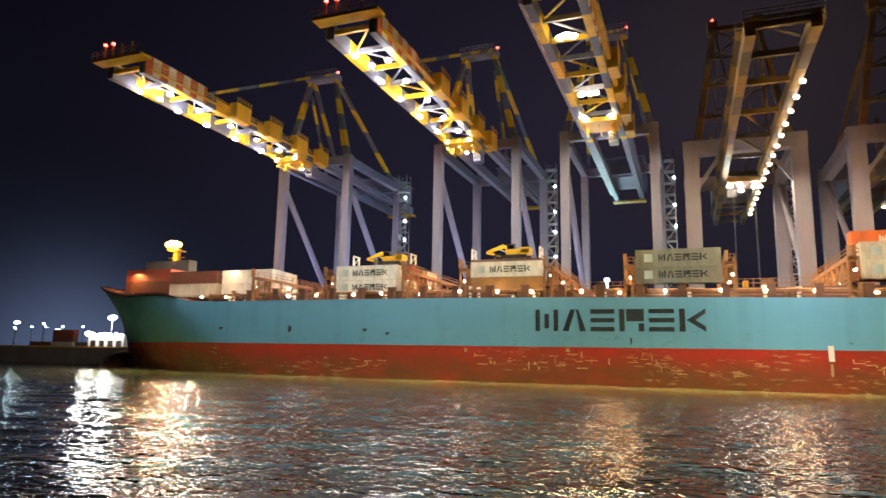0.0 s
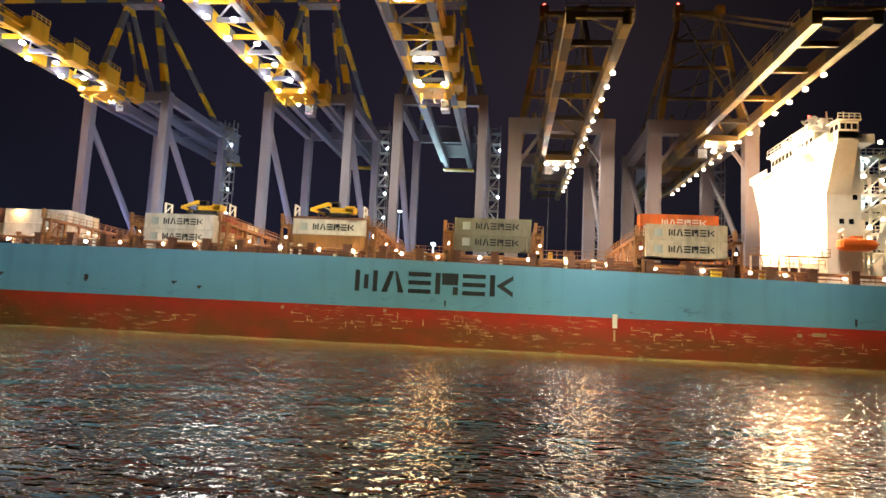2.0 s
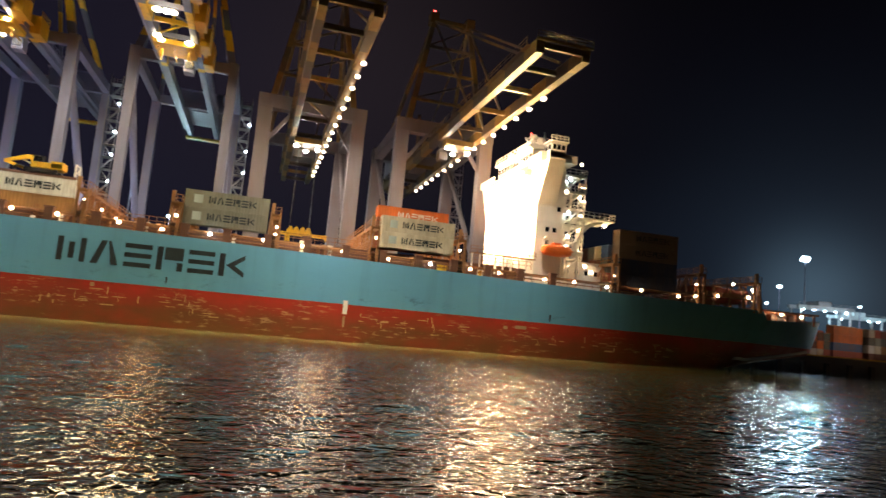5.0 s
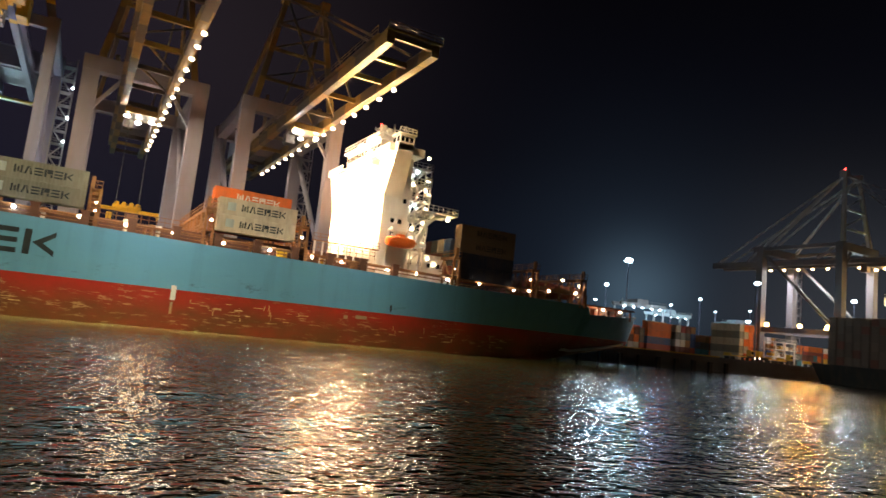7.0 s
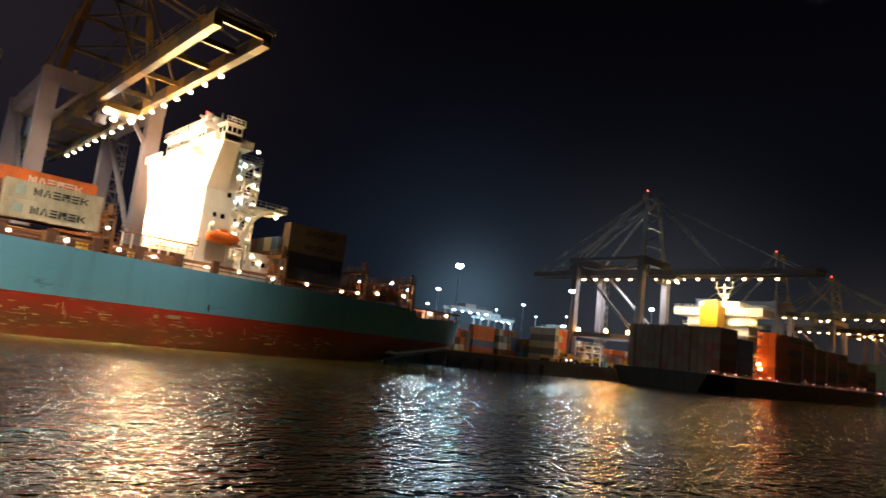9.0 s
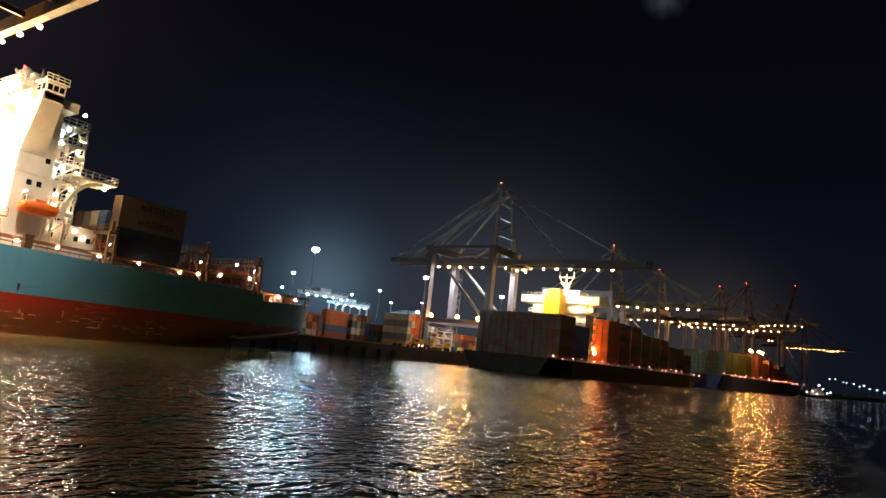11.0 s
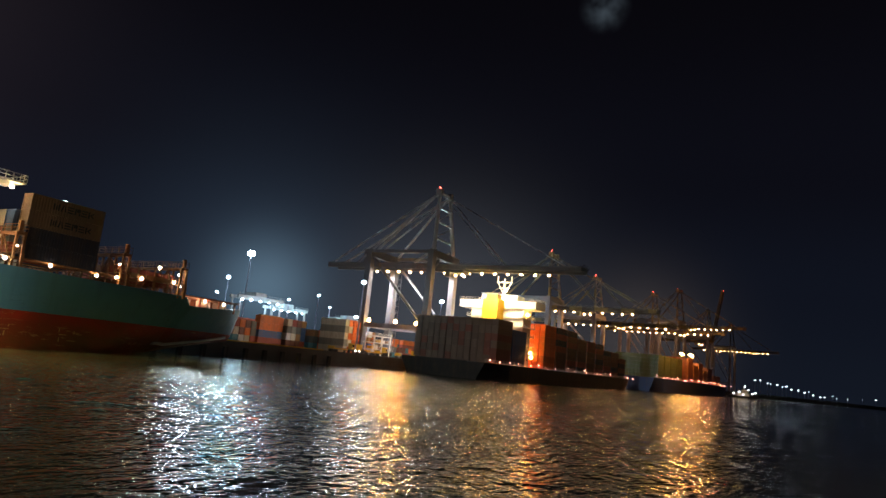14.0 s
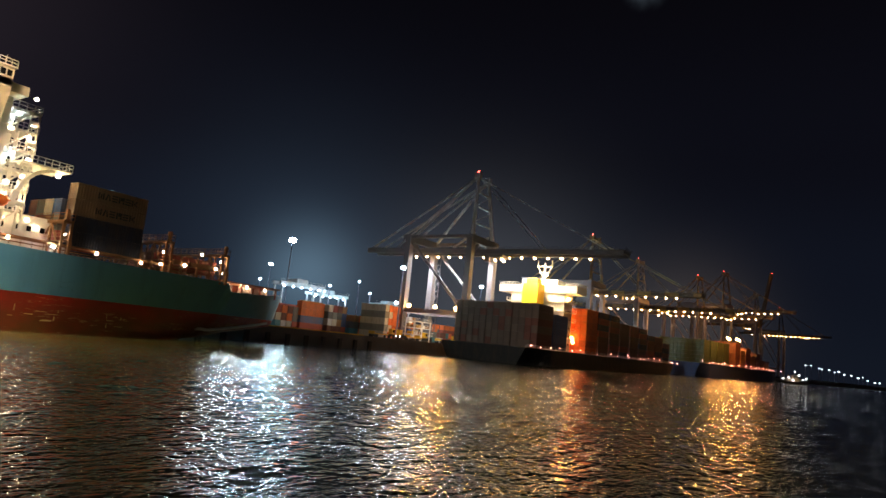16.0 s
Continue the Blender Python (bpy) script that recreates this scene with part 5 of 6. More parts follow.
def folded_excavator(x, y, z, paint, turn=0):
    """An excavator with its boom folded down, carried on a flat rack on top of a container."""
    ex = thing("excavator", pose(x, y, z + 0.42, 0, 0, turn), "yellow excavator with folded boom carried on a flat rack", "excavator", "excavators on deck")
    for sy in (-1.05, 1.05):
        bm = B()
        box(bm, -0.4, 3.3, sy - 0.26, sy + 0.26, 0.08, 0.62)
        for cx in (-0.4, 3.3):
            tube(bm, (cx, sy - 0.26, 0.35), (cx, sy + 0.26, 0.35), 0.34, seg=12)
        part("track", bm, M_DARK, ex, "dark steel crawler track")
    bm = box(B(), 0.1, 3.9, -1.2, 1.2, 0.75, 1.55)
    box(bm, 2.6, 4.1, -1.2, 1.2, 0.85, 1.85)
    part("engine_house", bm, paint, ex)
    cab = part("cab", box(box(B(), 0.3, 1.6, -1.2, -0.3, 1.5, 2.35), 0.25, 1.65, -1.25, -0.25, 2.35, 2.42), M_DARK, ex, "dark glazed driver's cab")
    part("window", box(B(), 0.45, 1.45, -1.23, -1.2, 1.65, 2.25), M_GLASS, cab)
    bm = B()
    beam(bm, (1.2, 0.2, 1.3), (-0.6, 0.2, 2.35), 0.5, 0.6)
    beam(bm, (-0.6, 0.2, 2.35), (-3.6, 0.2, 1.35), 0.5, 0.6, 0.4, 0.4)
    part("boom", bm, paint, ex)
    part("arm", beam(B(), (-3.6, 0.2, 1.4), (-1.0, 0.2, 0.55), 0.36, 0.5, 0.3, 0.3), paint, ex)
    part("hydraulic_ram", tube(B(), (0.4, 0.2, 1.1), (-1.6, 0.2, 1.9), 0.11, seg=8), M_PALE, ex)
    bm = B()
    prev = None
    for i in range(6):
        a = -0.5 + i * 0.55
        cur = Vector((-1.5 - 0.75 * math.cos(a), 0.2, 0.5 + 0.5 * math.sin(a)))
        if prev:
            beam(bm, prev, cur, 1.1, 0.1)
        prev = cur
    part("bucket", bm, M_DARK, ex)
    rack = thing("flat_rack", pose(x, y, z, 0, 0, turn), "worn flat rack with upright end frames on a container", "flat rack", "excavators on deck")
    part("rack_floor", box(B(), -6.0, 6.0, -1.2, 1.2, 0.0, 0.4), M_BROWN, rack)
    for sx in (-1, 1):
        bm = B()
        for sy in (-1.05, 1.05):
            beam(bm, (sx * 5.8, sy, 0.4), (sx * 5.8, sy, 2.3), 0.25)
        beam(bm, (sx * 5.8, -1.05, 2.2), (sx * 5.8, 1.05, 2.2), 0.2)
        beam(bm, (sx * 5.8, -1.05, 0.5), (sx * 5.8, 1.05, 2.1), 0.12)
        part("end_frame", bm, M_WHITEPAINT, rack)


folded_excavator(-20.0, 102.7, 14.5 + 2 * CH, M_YELLOW)
folded_excavator(-44.0, 102.7 + 2.52, 14.6 + 2 * CH, M_YELLOW)


# ---- lamp masts of the terminal ----
def lamp_mast(x, y, top, r=0.9, glass=None, base=QZ):
    mast = thing("lamp_mast", pose(x, y, base), "tall steel lamp mast with a ring of floodlights, lit", "lamp mast", "terminal lamp masts")
    h = top - base
    part("pole", tube(B(), (0, 0, 0), (0, 0, h), 0.45, 0.22, 10), M_GREY, mast)
    bm = B()
    tube(bm, (0, 0, h - 0.2), (0, 0, h + 0.1), 0.4 + 0.3 * r, seg=14)
    part("head_ring", bm, M_GREY, mast)
    me = mesh_of("floodlight", ball(B(), (0, 0, 0), r * 0.62, 0.8, 10, 6), glass or L_FAR)
    for i in range(6):
        a = i * math.pi / 3
        share("floodlight", me, mast, (0.35 * r * math.cos(a), 0.35 * r * math.sin(a), h - 0.7 * r + 0.2 * r * (i % 2)))


for x, y, top, r in ((267, 252, 52.8, 2.3), (326, 330, 47.4, 1.5), (381, 400, 42.6, 1.2), (227, 148, 33.2, 1.05), (384, 300, 44, 1.0), (386, 200, 44.2, 1.4), (295.7, 200, 24, 1.0), (162, 247, 51.4, 1.5), (283, 236, 30, 0.7), (318, 236, 30, 0.6), (480, 330, 45, 0.8), (700, 330, 60, 0.9),
                     (-20.5, 250, 34.5, 0.9), (-34.6, 250, 47, 0.7), (-268, 250, 21.6, 2.0), (-337, 250, 18.8, 1.4), (-420, 330, 22, 0.8), (-610, 600, 30, 1.0), (-250, 235, 10, 1.4), (-256, 235, 12, 1.7), (-263, 238, 11.5, 1.6), (-272, 240, 13, 1.5), (-282, 250, 12, 1.2), (-300, 250, 14, 1.0), (-318, 260, 15, 0.9), (-352, 260, 16, 0.8), (-380, 270, 15, 0.9), (-700, 600, 33, 1.2), (-735, 600, 33, 1.2), (-765, 600, 33, 1.2), (-790, 600, 33, 1.2)):
    lamp_mast(x, y, top, r)


# ---- yard behind: container rows, yard gantry, carriers ----
def yard():
    g = "stacked containers in the yard"
    rng = random.Random(11)
    for col in range(11):
        x = 206 + col * 14.5
        for k in range(rng.choice((2, 3, 3, 4, 4, 5)) if col != 4 else 1):
            far_container(x, 205 - col * 1.4, QZ + k * CH, rng.choice(("rust-red", "brown", "ochre", "grey", "orange", "cream", "blue", "rust-red", "grey-green")), 0, g)
    mixed = ("rust-red", "brown", "ochre", "grey", "cream", "grey-green", "orange", "blue", "teal", "white")
    for col in range(9):
        x, y = 186 + col * 12.9, 168 - col * 0.3
        high = (3, 4, 4, 3, 4, 5, 4, 3, 2)[col]
        if col % 3 == 1:
            for k in range(high):
                far_container(x, y, QZ + k * CH, rng.choice(mixed), 0, g)
            continue
        for j in range(4):
            for k in range(max(1, high - rng.choice((0, 0, 1)))):
                far_container(x - 4.4 + j * 2.7, y + 4, QZ + k * CH, rng.choice(mixed), 90, g)
    for k in range(5):
        for j in range(3):
            far_container(225 + j * 2.6, 158, QZ + k * CH, ("grey-green", "cream", "orange")[j] if k % 2 else ("cream", "orange", "orange")[j], 90, g)
        far_container(239, 158, QZ + k * CH, ("orange", "rust-red")[k % 2], 0, g)
    for i in range(9):
        x = -150 - i * 13.5
        for k in range(rng.choice((1, 2, 2, 3))):
            far_container(x, 205, QZ + k * CH, rng.choice(("rust-red", "brown", "grey", "cream", "blue")), 0, g)


yard()


def lit_shed(x, y, w):
    """A low pale quay building with lamps along its eaves."""
    ob = thing("quay_shed", pose(x, y, QZ), "low pale quay building, brightly floodlit, far beyond the bow", "building")
    part("wall", box(B(), -w / 2, w / 2, 0, 8, 0, 5.2), M_WHITEPAINT, ob)
    part("roof", box(B(), -w / 2 - 0.6, w / 2 + 0.6, -0.6, 8.6, 5.2, 5.6), M_GREY, ob)
    me = mesh_of("door", box(B(), -1.4, 1.4, -0.06, 0.02, 0, 3.2), M_DARK)
    for k in range(4):
        share("door", me, ob, (-w * 0.36 + k * w * 0.24, 0, 0))
    lamp = mesh_of("eaves_lamp", ball(B(), (0, 0, 0), 0.5), glow("shed_lamp_glass", WHITE, 22))
    for k in range(7):
        share("eaves_lamp", lamp, ob, (-w * 0.48 + k * w * 0.16, -1.0, 5.4 + 0.5 * (k % 2)))


lit_shed(-211, 196, 19)


M_GANTRY = painted("gantry_blue", (0.45, 0.50, 0.54), 0.5)


def yard_gantry(x, y, rz, tint):
    ob = thing("yard_gantry", pose(x, y, QZ, 0, 0, rz), "white-lit rubber-tyred yard gantry crane", "crane", "yard gantries")
    for sx in (-11.5, 11.5):
        for sy in (-3.5, 3.5):
            part("leg", beam(B(), (sx, sy, 1.6), (sx, sy, 21), 0.75), M_GANTRY, ob)
            part("tyre", tube(B(), (sx - 0.4, sy, 0.9), (sx + 0.4, sy, 0.9), 0.9, seg=14), M_DARK, ob)
        part("sill_beam", box(B(), sx - 0.6, sx + 0.6, -4, 4, 1.6, 2.6), M_GANTRY, ob)
    for sy in (-3.5, 3.5):
        part("top_girder", box(B(), -13, 13, sy - 0.7, sy + 0.7, 21, 22.6), M_GANTRY, ob)
    bm = box(B(), -4, 2, -4.4, 4.4, 22.7, 24.6)
    rail(bm, (-13, -4.4, 22.6), (13, -4.4, 22.6), 1.1, 2.2)
    part("trolley", bm, M_GANTRY, ob)
    me = mesh_of("floodlight", ball(B(), (0, 0, 0), 0.32), tint)
    for sx in (-11, -6, -1, 4, 9):
        share("floodlight", me, ob, (sx, -4.4, 20.4))
    return ob


yard_gantry(256, 232, -12, L_COOL)
yard_gantry(310, 262, -12, L_COOL)
yard_gantry(372, 262, -20, L_COOL)
yard_gantry(430, 300, -20, L_COOL)
for x, y in ((250, 224), (262, 224), (298, 226), (308, 226), (372, 250), (436, 290)):
    point("gantry_light", (x, y, 22), 1100, (0.72, 0.88, 1.0), 0.6)

# ---- far cranes along the bending quay ----
far_lamp = mesh_of("floodlight", ball(B(), (0, 0, 0), 0.48, 0.75, 10, 6), glow("far_row_lamp", (1.0, 0.56, 0.20), 60))
FAR_LABEL = "distant grey quay crane with a row of warm lamps"
FAR_GREY = painted("far_crane_grey", (0.135, 0.135, 0.15), 0.55, dirt=0.3)
FIRST_FAR = crane_plain(pose(252, 127, QZ), -8, lamps=far_lamp, label=FAR_LABEL, paint=FAR_GREY)
for x, y in ((-10, 4), (-10, 14), (-10, 27), (10, 3), (10, 16)):
    share("floodlight", mesh_of("floodlight", ball(B(), (0, 0, 0), 0.75), L_FARSOD), FIRST_FAR, (x, y, 14.4))
crane_plain(pose(387, 124, QZ, 0, 0, -3), -20, lamps=far_lamp, label=FAR_LABEL, lift=0)
crane_plain(pose(474, 121, QZ, 0, 0, -4), -16, lamps=far_lamp, label=FAR_LABEL, lift=0)
crane_plain(pose(637, 112, QZ, 0, 0, -10), -24, lamps=far_lamp, label=FAR_LABEL, lift=10)
crane_plain(pose(693, 99, QZ, 0, 0, -14), -12, lamps=far_lamp, label=FAR_LABEL, lift=20)
crane_plain(pose(1030, 79, QZ, 0, 0, -14), -30, lamps=far_lamp, label=FAR_LABEL, lift=20)
crane_plain(pose(785, 82, QZ, 0, 0, -8), 10, up=True, rows=False, lamps=far_lamp, label="distant quay crane with its boom raised", lift=13)


# ---- the other moored ships ----
def far_ship(name_label, m, length, beam_w, deck, hull_mat, house_at, funnel_mat, seed):
    """A loaded ship seen from far: hull, stacks, house, funnel. Origin at the stern on the waterline."""
    ship = thing("cargo_ship", m, name_label, "ship", "far moored ships")
    bm = B()
    xs = [0, 2, 6, 12, 20, 40, length - 45, length - 30, length - 20, length - 12, length - 6, length - 2, length + 1.5]
    rows = []
    for s in (-1, 1):
        grid = []
        for x in xs:
            top = deck + (3.5 * ((x - length + 40) / 40) ** 2 if x > length - 40 else 0)
            line = []
            for v in (0, 0.3, 0.55, 0.8, 1.0):
                z = lerp(-2, top, v)
                hw = beam_w / 2
                if x > length - 45:
                    u = (x - (length - 45)) / (40 + 6.5 * v)
                    hw *= max(0, 1 - min(1, u) ** lerp(1.6, 2.6, v))
                elif x < 20:
                    hw *= lerp(0.75 + 0.25 * x / 20, 1, v)
                line.append(bm.verts.new((x, s * hw, z)))
            grid.append(line)
        for a, c in zip(grid, grid[1:]):
            for j in range(4):
                bm.faces.new((a[j], c[j], c[j + 1], a[j + 1]))
        rows.append(grid)
    for i in range(len(xs) - 1):
        bm.faces.new((rows[0][i][-1], rows[0][i + 1][-1], rows[1][i + 1][-1], rows[1][i][-1]))
    for j in range(4):
        bm.faces.new((rows[0][0][j], rows[0][0][j + 1], rows[1][0][j + 1], rows[1][0][j]))
    bmesh.ops.remove_doubles(bm, verts=bm.verts, dist=0.002)
    part("hull", bm, hull_mat, ship)
    rng = random.Random(seed)
    lamp = mesh_of("deck_lamp", ball(B(), (0, 0, 0), 0.22), glow("pink_deck_lamp", (1.0, 0.30, 0.22), 26))
    for i in range(int(length / 7)):
        if rng.random() < 0.75:
            share("deck_lamp", lamp, ship, (4 + i * 7 + rng.uniform(-2.8, 2.8), -beam_w / 2 + 0.2, deck + rng.uniform(0.5, 1.8)))
    bm = B()
    rail(bm, (0, -beam_w / 2, deck), (length - 40, -beam_w / 2, deck), 1.1, 3.0)
    part("guard_rail", bm, M_WHITEPAINT, ship)
    if house_at is not None:
        h = house_at
        house = part("deckhouse", box(box(B(), h, h + 8, -12, 12, deck, deck + 26), h - 1, h + 9, -beam_w / 2, beam_w / 2, deck + 23, deck + 26), M_WHITEPAINT, ship, "white deckhouse, brightly lit")
        bm = B()
        for k in range(1, 6):
            z = deck + 3.6 * k + 1.2
            box(bm, h - 1.2, h + 9.2, -13.4, 13.4, z, z + 0.25)
            rail(bm, (h - 1.2, -13.4, z + 0.25), (h + 9.2, -13.4, z + 0.25), 1.1, 1.6)
            rail(bm, (h - 1.2, -13.4, z + 0.25), (h - 1.2, 13.4, z + 0.25), 1.1, 1.6)
        rail(bm, (h - 1, -beam_w / 2, deck + 26), (h + 9, -beam_w / 2, deck + 26), 1.1, 1.5)
        rail(bm, (h - 1, -beam_w / 2, deck + 26), (h - 1, beam_w / 2, deck + 26), 1.1, 1.5)
        box(bm, h + 1, h + 9, -8, 8, deck + 26, deck + 28.6)
        part("gallery", bm, M_WHITEPAINT, house, "white railed galleries")
        win = mesh_of("window", box(B(), -0.5, 0.5, -0.05, 0.05, -0.4, 0.4), M_GLASS)
        for k in range(6):
            for i in range(3):
                share("window", win, house, (h + 1.8 + i * 2.2, -12.03, deck + 3 + k * 3.3))
        part("funnel", box(box(B(), h - 7, h - 1, -3.4, 3.4, deck, deck + 26), h - 6, h - 2, -2.5, 2.5, deck + 26, deck + 28), funnel_mat, ship, "yellow funnel casing")
        bm = B()
        tube(bm, (h + 5, 0, deck + 26), (h + 5, 0, deck + 36), 0.6, 0.3)
        for z, w in ((29, 1.6), (32, 2.4), (34.5, 3.6)):
            beam(bm, (h + 5, -w, deck + z), (h + 5, w, deck + z), 0.4)
            beam(bm, (h + 5 - w * 0.6, 0, deck + z), (h + 5 + w * 0.6, 0, deck + z), 0.4)
        for sy in (-1, 1):
            beam(bm, (h + 5, 0, deck + 29), (h + 5, sy * 3.2, deck + 34.5), 0.3)
            beam(bm, (h + 5, sy * 3.2, deck + 34.5), (h + 5, sy * 3.2, deck + 37), 0.3)
        part("radar_mast", bm, M_WHITEPAINT, house)
        lamp2 = mesh_of("floodlight", ball(B(), (0, 0, 0), 0.6), L_FARSOD)
        for x, y, z in ((h - 5, -5.6, 29.5), (h + 3, -12.6, 21), (h + 9.5, -8, 12), (h + 9.6, -12, 6), (h - 2, -beam_w / 2, 4)):
            share("floodlight", lamp2, ship, (x, y, deck + z))
    return ship


S2 = pose(224, 108.5, 0, 0, 0, -2.5)
far_ship("dark-hulled container ship loaded with brown stacks, moored at the far berth", S2, 216, 35, 6.0, M_FARHULL, 41, M_YELLOW, 3)
S3 = pose(474, 97, 0, 0, 0, -8)
far_ship("blue-hulled container ship with green stacks at the distant berth", S3, 230, 32, 9.0, M_BLUEHULL, None, M_ORANGE, 5)


def far_cargo():
    g = "deck cargo of the far ships"
    rng = random.Random(9)

    def put(base, x, y, z, paint):
        m = base @ pose(x, y, z)
        far_container(m.translation.x, m.translation.y, m.translation.z, paint, math.degrees(m.to_euler().z), g)
    # brown blocks aft of and before the house: the end rows and the side towards the water
    for k in range(6):
        for row in range(13):
            put(S2, 14, -16.2 + row * 2.6 + 0.3 * (row // 4), 6.2 + k * CH, rng.choice(("umber", "umber", "umber", "brown")))
        if k < 5:
            put(S2, 27.2, -16.2, 6.2 + k * CH, "blue")
    for bay, tiers in enumerate((7, 7, 7, 6, 6, 6, 5, 5, 4)):
        for k in range(tiers):
            for row in (range(4) if bay == 0 else (0,)):
                put(S2, 58 + bay * 13.6, -16.2 + row * 2.6, 6.2 + k * CH, "orange" if bay == 0 else rng.choice(("brown", "navy", "brown", "rust-red")))
    for paint, bays in (("green", (0, 1, 2, 3)), ("ochre", (6, 8, 10, 11)), ("brown", (5, 7, 9))):
        bm = B()
        for bay in bays:
            for k in range((6, 6, 6, 6, 0, 7, 5, 6, 4, 5, 3, 3)[bay]):
                for row in range(12):
                    box(bm, 8 + bay * 14, 20.1 + bay * 14, -15.6 + row * 2.55, -13.2 + row * 2.55, 9.2 + k * CH, 11.7 + k * CH)
        ob = new("container_stack", mesh_of("container_stack", bm, painted("container_" + paint, PAINTS[paint], 0.5, dirt=0.4, scale=0.9, vary=0.16)))
        ob.matrix_basis = S3
        tagged(ob, f"distant stacks of {paint} containers on a ship", "containers", g, "stuff")


far_cargo()
# the flood frames over the distant stacks
for x, z in ((66, 29.5), (70, 29), (88, 30), (92, 30), (96, 29.5)):
    base = S3 @ pose(x, -13, 9)
    pole = thing("flood_pole", base, "floodlight pole between distant container stacks, lit", "lamp", "distant deck floodlights")
    part("pole", tube(B(), (0, 0, 0), (0, 0, z - 9), 0.25, 0.2), M_GREY, pole)
    part("floodlight", ball(B(), (0, -0.3, z - 9), 1.0, 0.8), L_FARSOD, pole)
# the floods of the far ships shine on their own houses and stacks
area("far_ship_light", (255, 106, 39), (268, 108, 26), 2, 14, 19000, (1, 0.78, 0.46))
area("far_ship_light", (270.5, 97, 22), (277, 94, 14), 2, 8, 800, (1, 0.62, 0.30))
area("far_ship_light", (560, 78, 40), (575, 80, 22), 3, 12, 9000, (1.0, 0.62, 0.26))
area("far_ship_light", (500, 62, 44), (490, 86, 24), 4, 3, 6000, (1.0, 0.75, 0.4))
# added light, hung over the water astern to brighten the end stack
area("far_ship_light", (197, 86, 25), (228, 102, 13), 4, 4, 1000, (1, 0.74, 0.60))


# ---- machines on the far quay ----
def quay_vehicle(x, y, rz):
    v = thing("terminal_tractor", pose(x, y, QZ, 0, 0, rz), "yellow terminal tractor with a low trailer on the quay", "tractor", "machines on the far quay")
    bm = box(B(), -7, 2.2, -1.2, 1.2, 1.0, 1.35)
    box(bm, -6.8, -6.4, -1.25, 1.25, 1.35, 2.0)
    part("trailer", bm, M_YELLOW, v)
    bm = box(B(), 2.6, 6.6, -1.2, 1.2, 0.8, 1.5)
    part("chassis", bm, M_DARK, v)
    bm = box(B(), 4.6, 6.2, -1.1, 0.5, 1.5, 3.3)
    box(bm, 4.5, 6.3, -1.2, 0.6, 3.3, 3.45)
    cab = part("cab", bm, M_YELLOW, v)
    part("window", box(B(), 4.8, 6.0, -1.13, -1.1, 2.2, 3.1), M_GLASS, cab)
    tyre = mesh_of("tyre", tube(B(), (0, -0.2, 0), (0, 0.2, 0), 0.5, seg=12), M_DARK)
    for wx in (-6, -4.7, 3.2, 5.8):
        for wy in (-1.0, 1.0):
            share("tyre", tyre, v, (wx, wy, 0.5))
    lamp = mesh_of("headlight", ball(B(), (0, 0, 0), 0.22), L_WARM)
    for wy in (-0.9, 0.9):
        share("headlight", lamp, v, (6.75, wy, 1.1))


for x, y, rz in ((203, 136.5, 4), (219, 136.8, 182), (231, 141, 2), (246, 136.6, 1)):
    quay_vehicle(x, y, rz)


def stores_rack(x, y):
    r = thing("stores_rack", pose(x, y, QZ), "pale railed storey frame with stored gear on the quay", "rack", "machines on the far quay")
    for k in range(3):
        bm = box(B(), -8 + k * 0.8, 8 - k * 0.8, -2.5, 2.5, 2.6 + k * 2.7, 2.8 + k * 2.7)
        rail(bm, (-8 + k * 0.8, -2.5, 2.8 + k * 2.7), (8 - k * 0.8, -2.5, 2.8 + k * 2.7), 1.1, 1.4)
        part("platform", bm, M_WHITEPAINT, r)
    for sx in (-5.8, 0, 5.8):
        for sy in (-2.2, 2.2):
            part("post", beam(B(), (sx, sy, 0), (sx, sy, 8.2), 0.3), M_WHITEPAINT, r)
    for k in range(8):
        part("gear_box", box(B(), -6 + k * 1.6, -5 + k * 1.6, -1.4, 1.2, 2.8 + 2.7 * (k % 2), 3.9 + 2.7 * (k % 2)), (M_YELLOW, M_RUST, M_WHITEPAINT)[k % 3], r)


stores_rack(246, 151)

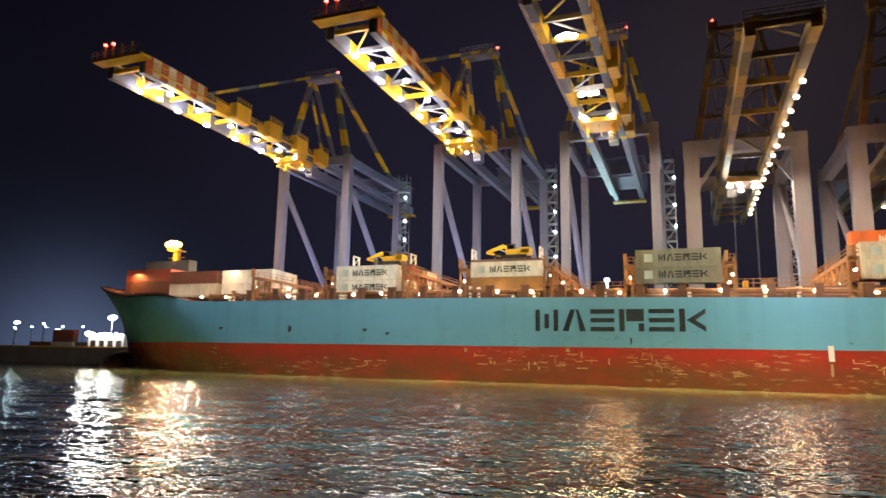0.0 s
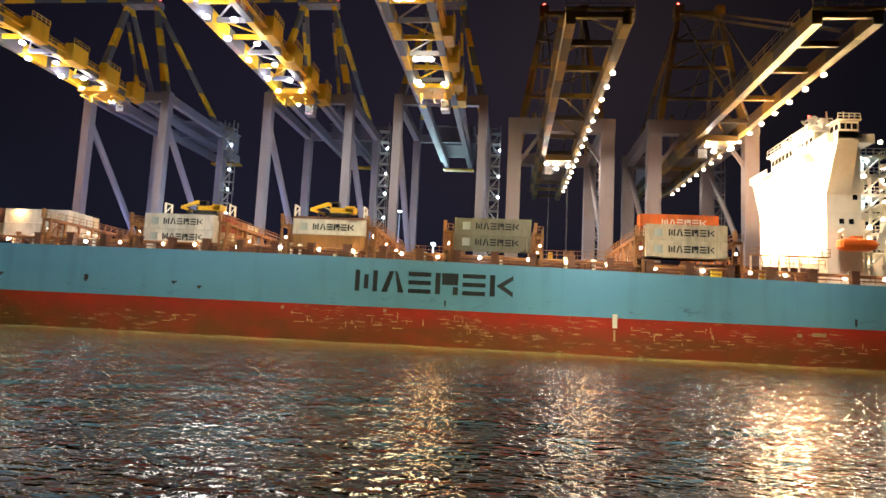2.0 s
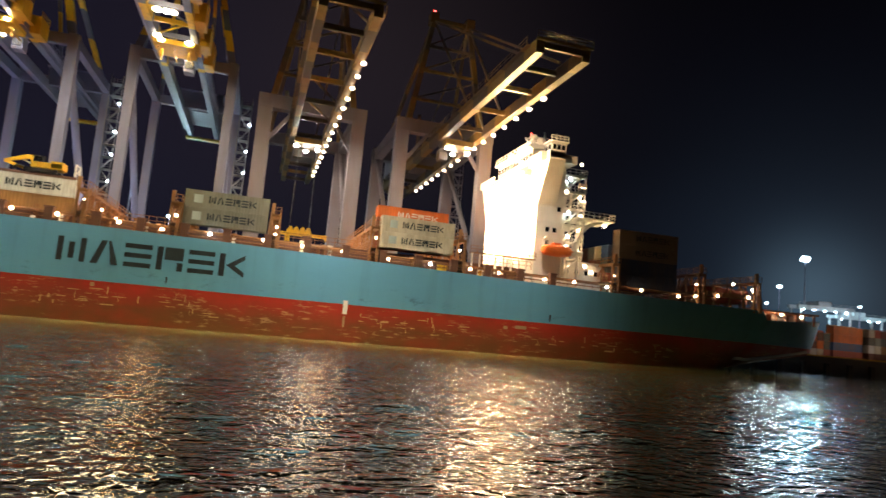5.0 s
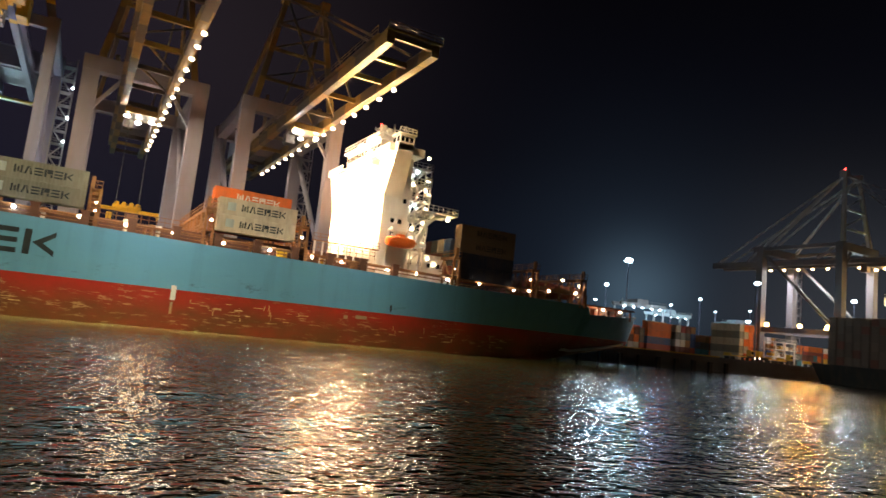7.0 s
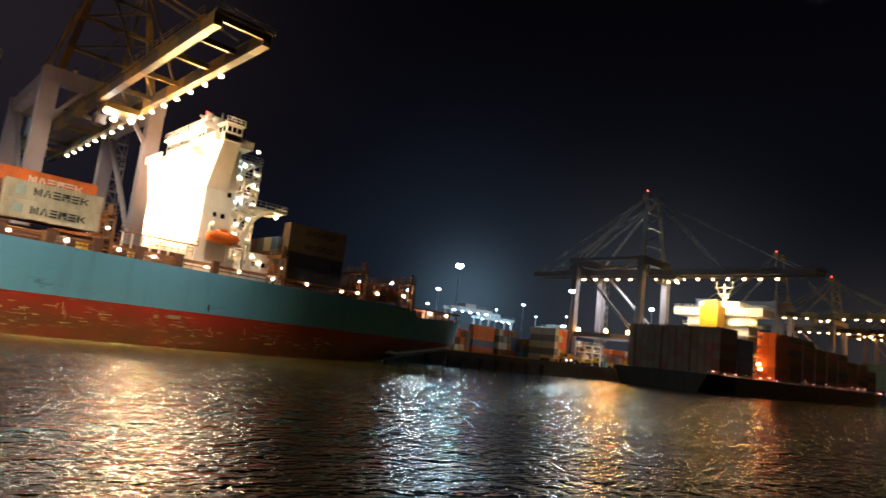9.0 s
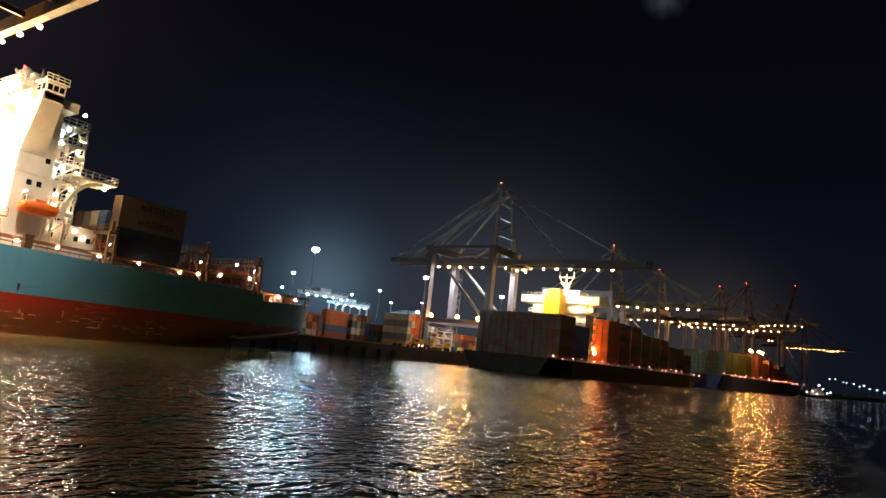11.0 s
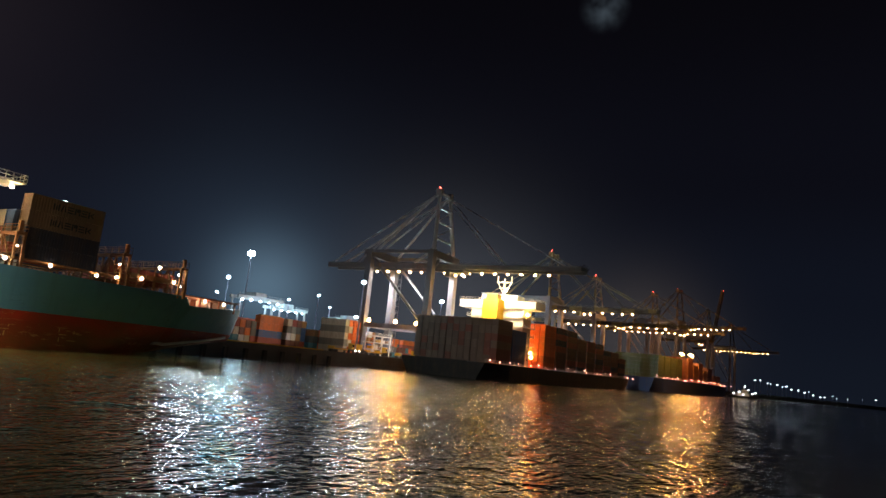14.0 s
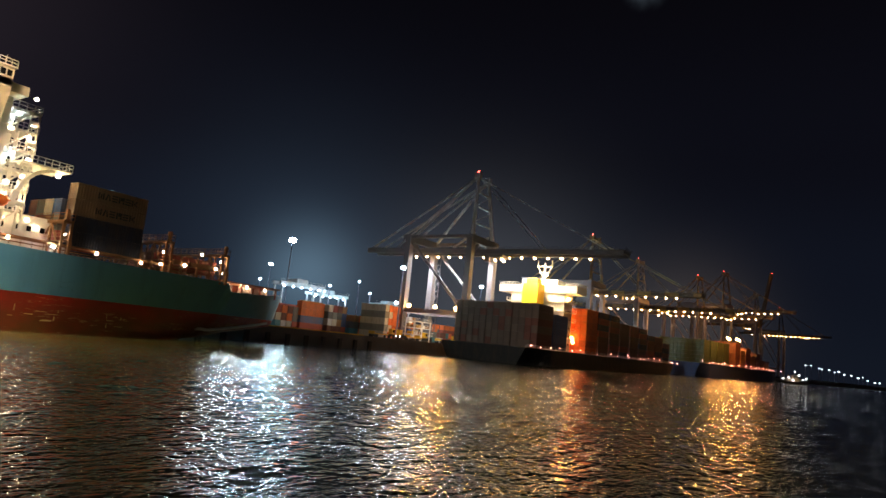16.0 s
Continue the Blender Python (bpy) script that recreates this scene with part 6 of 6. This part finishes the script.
# ---- the tug that lies off the distant ship ----
def tug(x, y, rz):
    ob = thing("tug", pose(x, y, 0, 0, 0, rz), "small harbour tug with bright white deck lamps", "tug")
    bm, rings = B(), []
    for px, w, z in ((-14, 3.4, 2.2), (-9, 4.4, 2.0), (3, 4.6, 2.4), (9, 3.6, 3.2), (13, 1.4, 4.0), (14.4, 0.1, 4.3)):
        rings.append([bm.verts.new(p) for p in ((px, -w, z), (px, -w * 0.8, -1), (px, w * 0.8, -1), (px, w, z))])
    for a, c in zip(rings, rings[1:]):
        for k in range(4):
            bm.faces.new((a[k], c[k], c[(k + 1) % 4], a[(k + 1) % 4]))
    bm.faces.new(rings[0])
    bm.faces.new(rings[-1][::-1])
    part("hull", bm, M_DARK, ob)
    house = part("deckhouse", box(box(B(), -5, 5, -3, 3, 2, 5), -1, 4, -2.2, 2.2, 5, 8), M_WHITEPAINT, ob, "white deckhouse")
    for k in range(4):
        part("window", box(B(), -0.6 + k * 1.2, 0.2 + k * 1.2, -2.26, -2.2, 6.3, 7.4), M_GLASS, house)
    part("funnel", tube(B(), (-3.2, 1.2, 5), (-3.4, 1.2, 8.2), 0.8, 0.6), M_RUST, ob)
    part("mast", tube(B(), (1.5, 0, 8), (1.5, 0, 13), 0.25, 0.12), M_WHITEPAINT, ob)
    lamp = mesh_of("deck_lamp", ball(B(), (0, 0, 0), 0.75), glow("tug_lamp_glass", (0.9, 0.96, 1.0), 4))
    for px, py, z in ((-10, -3, 4.4), (-5, -3.2, 5.8), (1.5, -1, 11.5), (4.4, -2.4, 8.4), (8, -2.5, 5.0), (12, 0, 6.0), (-1, -3.3, 3.6)):
        share("deck_lamp", lamp, ob, (px, py, z))


tug(718, 44, -62)

# ---- far shore ----
def far_shore():
    bm = B()
    prev = None
    rng = random.Random(2)
    for i in range(40):
        x, y = 1095 + i * 34, 72 - i * 15.9
        h = 3.5 + rng.uniform(0, 3)
        cur = [bm.verts.new(p) for p in ((x, y, -2), (x, y + 2, h), (x, y + 400, h + 2), (x, y + 400, -2))]
        if prev:
            for j in range(3):
                bm.faces.new((prev[j], cur[j], cur[j + 1], prev[j + 1]))
        prev = cur
    tagged(new("far_shore", mesh_of("far_shore", bm, M_LAND)), "low dark shore on the horizon", "shore", kind="structure")
    for i in range(19):
        way = lerp(0.050, -0.045, i / 15) if i < 16 else lerp(-0.055, -0.085, (i - 16) / 2)
        x = 585 / (way + 0.4667) + rng.uniform(14, 45)
        lamp_mast(x, way * (x - 19) - 2.4 + rng.uniform(-3, 3), 4 + 0.0115 * x * lerp(1.9, 0.75, min(1, i / 12)) + rng.uniform(-3, 2), rng.choice((0.8, 1.1, 1.5)), glow("shore_lamp_glass", (0.8, 0.92, 1.0), 3.2), base=4)


far_shore()


# ---- the moon behind thin cloud ----
def build_moon():
    m, n, l, b = nodes("moon_haze")
    tc, gr, nz = n.new("ShaderNodeTexCoord"), n.new("ShaderNodeVectorMath"), n.new("ShaderNodeTexNoise")
    gr.operation = "LENGTH"
    l.new(tc.outputs["Object"], gr.inputs[0])
    nz.inputs["Scale"].default_value, nz.inputs["Detail"].default_value = 0.008, 2
    l.new(tc.outputs["Object"], nz.inputs["Vector"])
    fall = n.new("ShaderNodeMapRange")
    fall.interpolation_type = "SMOOTHSTEP"
    for key, v in (("From Min", 0), ("From Max", 165), ("To Min", 0.075), ("To Max", 0.0)):
        fall.inputs[key].default_value = v
    l.new(gr.outputs["Value"], fall.inputs[0])
    k = n.new("ShaderNodeMath")
    k.operation = "MULTIPLY"
    l.new(fall.outputs[0], k.inputs[0])
    thin = n.new("ShaderNodeMapRange")
    thin.inputs["From Min"].default_value, thin.inputs["From Max"].default_value = 0.30, 0.85
    l.new(nz.outputs["Fac"], thin.inputs[0])
    l.new(thin.outputs[0], k.inputs[1])
    em, tr, add = n.new("ShaderNodeEmission"), n.new("ShaderNodeBsdfTransparent"), n.new("ShaderNodeAddShader")
    em.inputs[0].default_value = (0.62, 0.82, 1.0, 1)
    l.new(k.outputs[0], em.inputs[1])
    l.new(em.outputs[0], add.inputs[0])
    l.new(tr.outputs[0], add.inputs[1])
    l.new(add.outputs[0], n["Material Output"].inputs["Surface"])
    bm = B()
    bmesh.ops.create_circle(bm, cap_ends=True, segments=48, radius=200)
    ob = new("moon", mesh_of("moon", bm, m))
    at = Vector((18, -2, 4)) + 4200 * Vector((0.8235, 0.2401, 0.5139)).normalized()
    ob.matrix_basis = look(at, (18, -2, 4))
    tagged(ob, "faint moon glow behind thin cloud", "moon", kind="structure")


build_moon()


def motions():
    """The spreader is hoisted; the water drifts past the quay."""
    walk(SPREADER, [(t, pose(20, 145, z)) for t, z in ((0, 14.8), (1.0, 15.6), (2.0, 17.2), (2.8, 18.9), (3.2, 20.0), (4.0, 20.6), (5.5, 21.0), (7.0, 21.3), (10.0, 21.4), (16.0, 21.4))])
    walk(WATER, [(0, pose(0, 0, 0)), (8, pose(-2.4, 1.6, 0)), (16, pose(-4.8, 3.2, 0))])


motions()
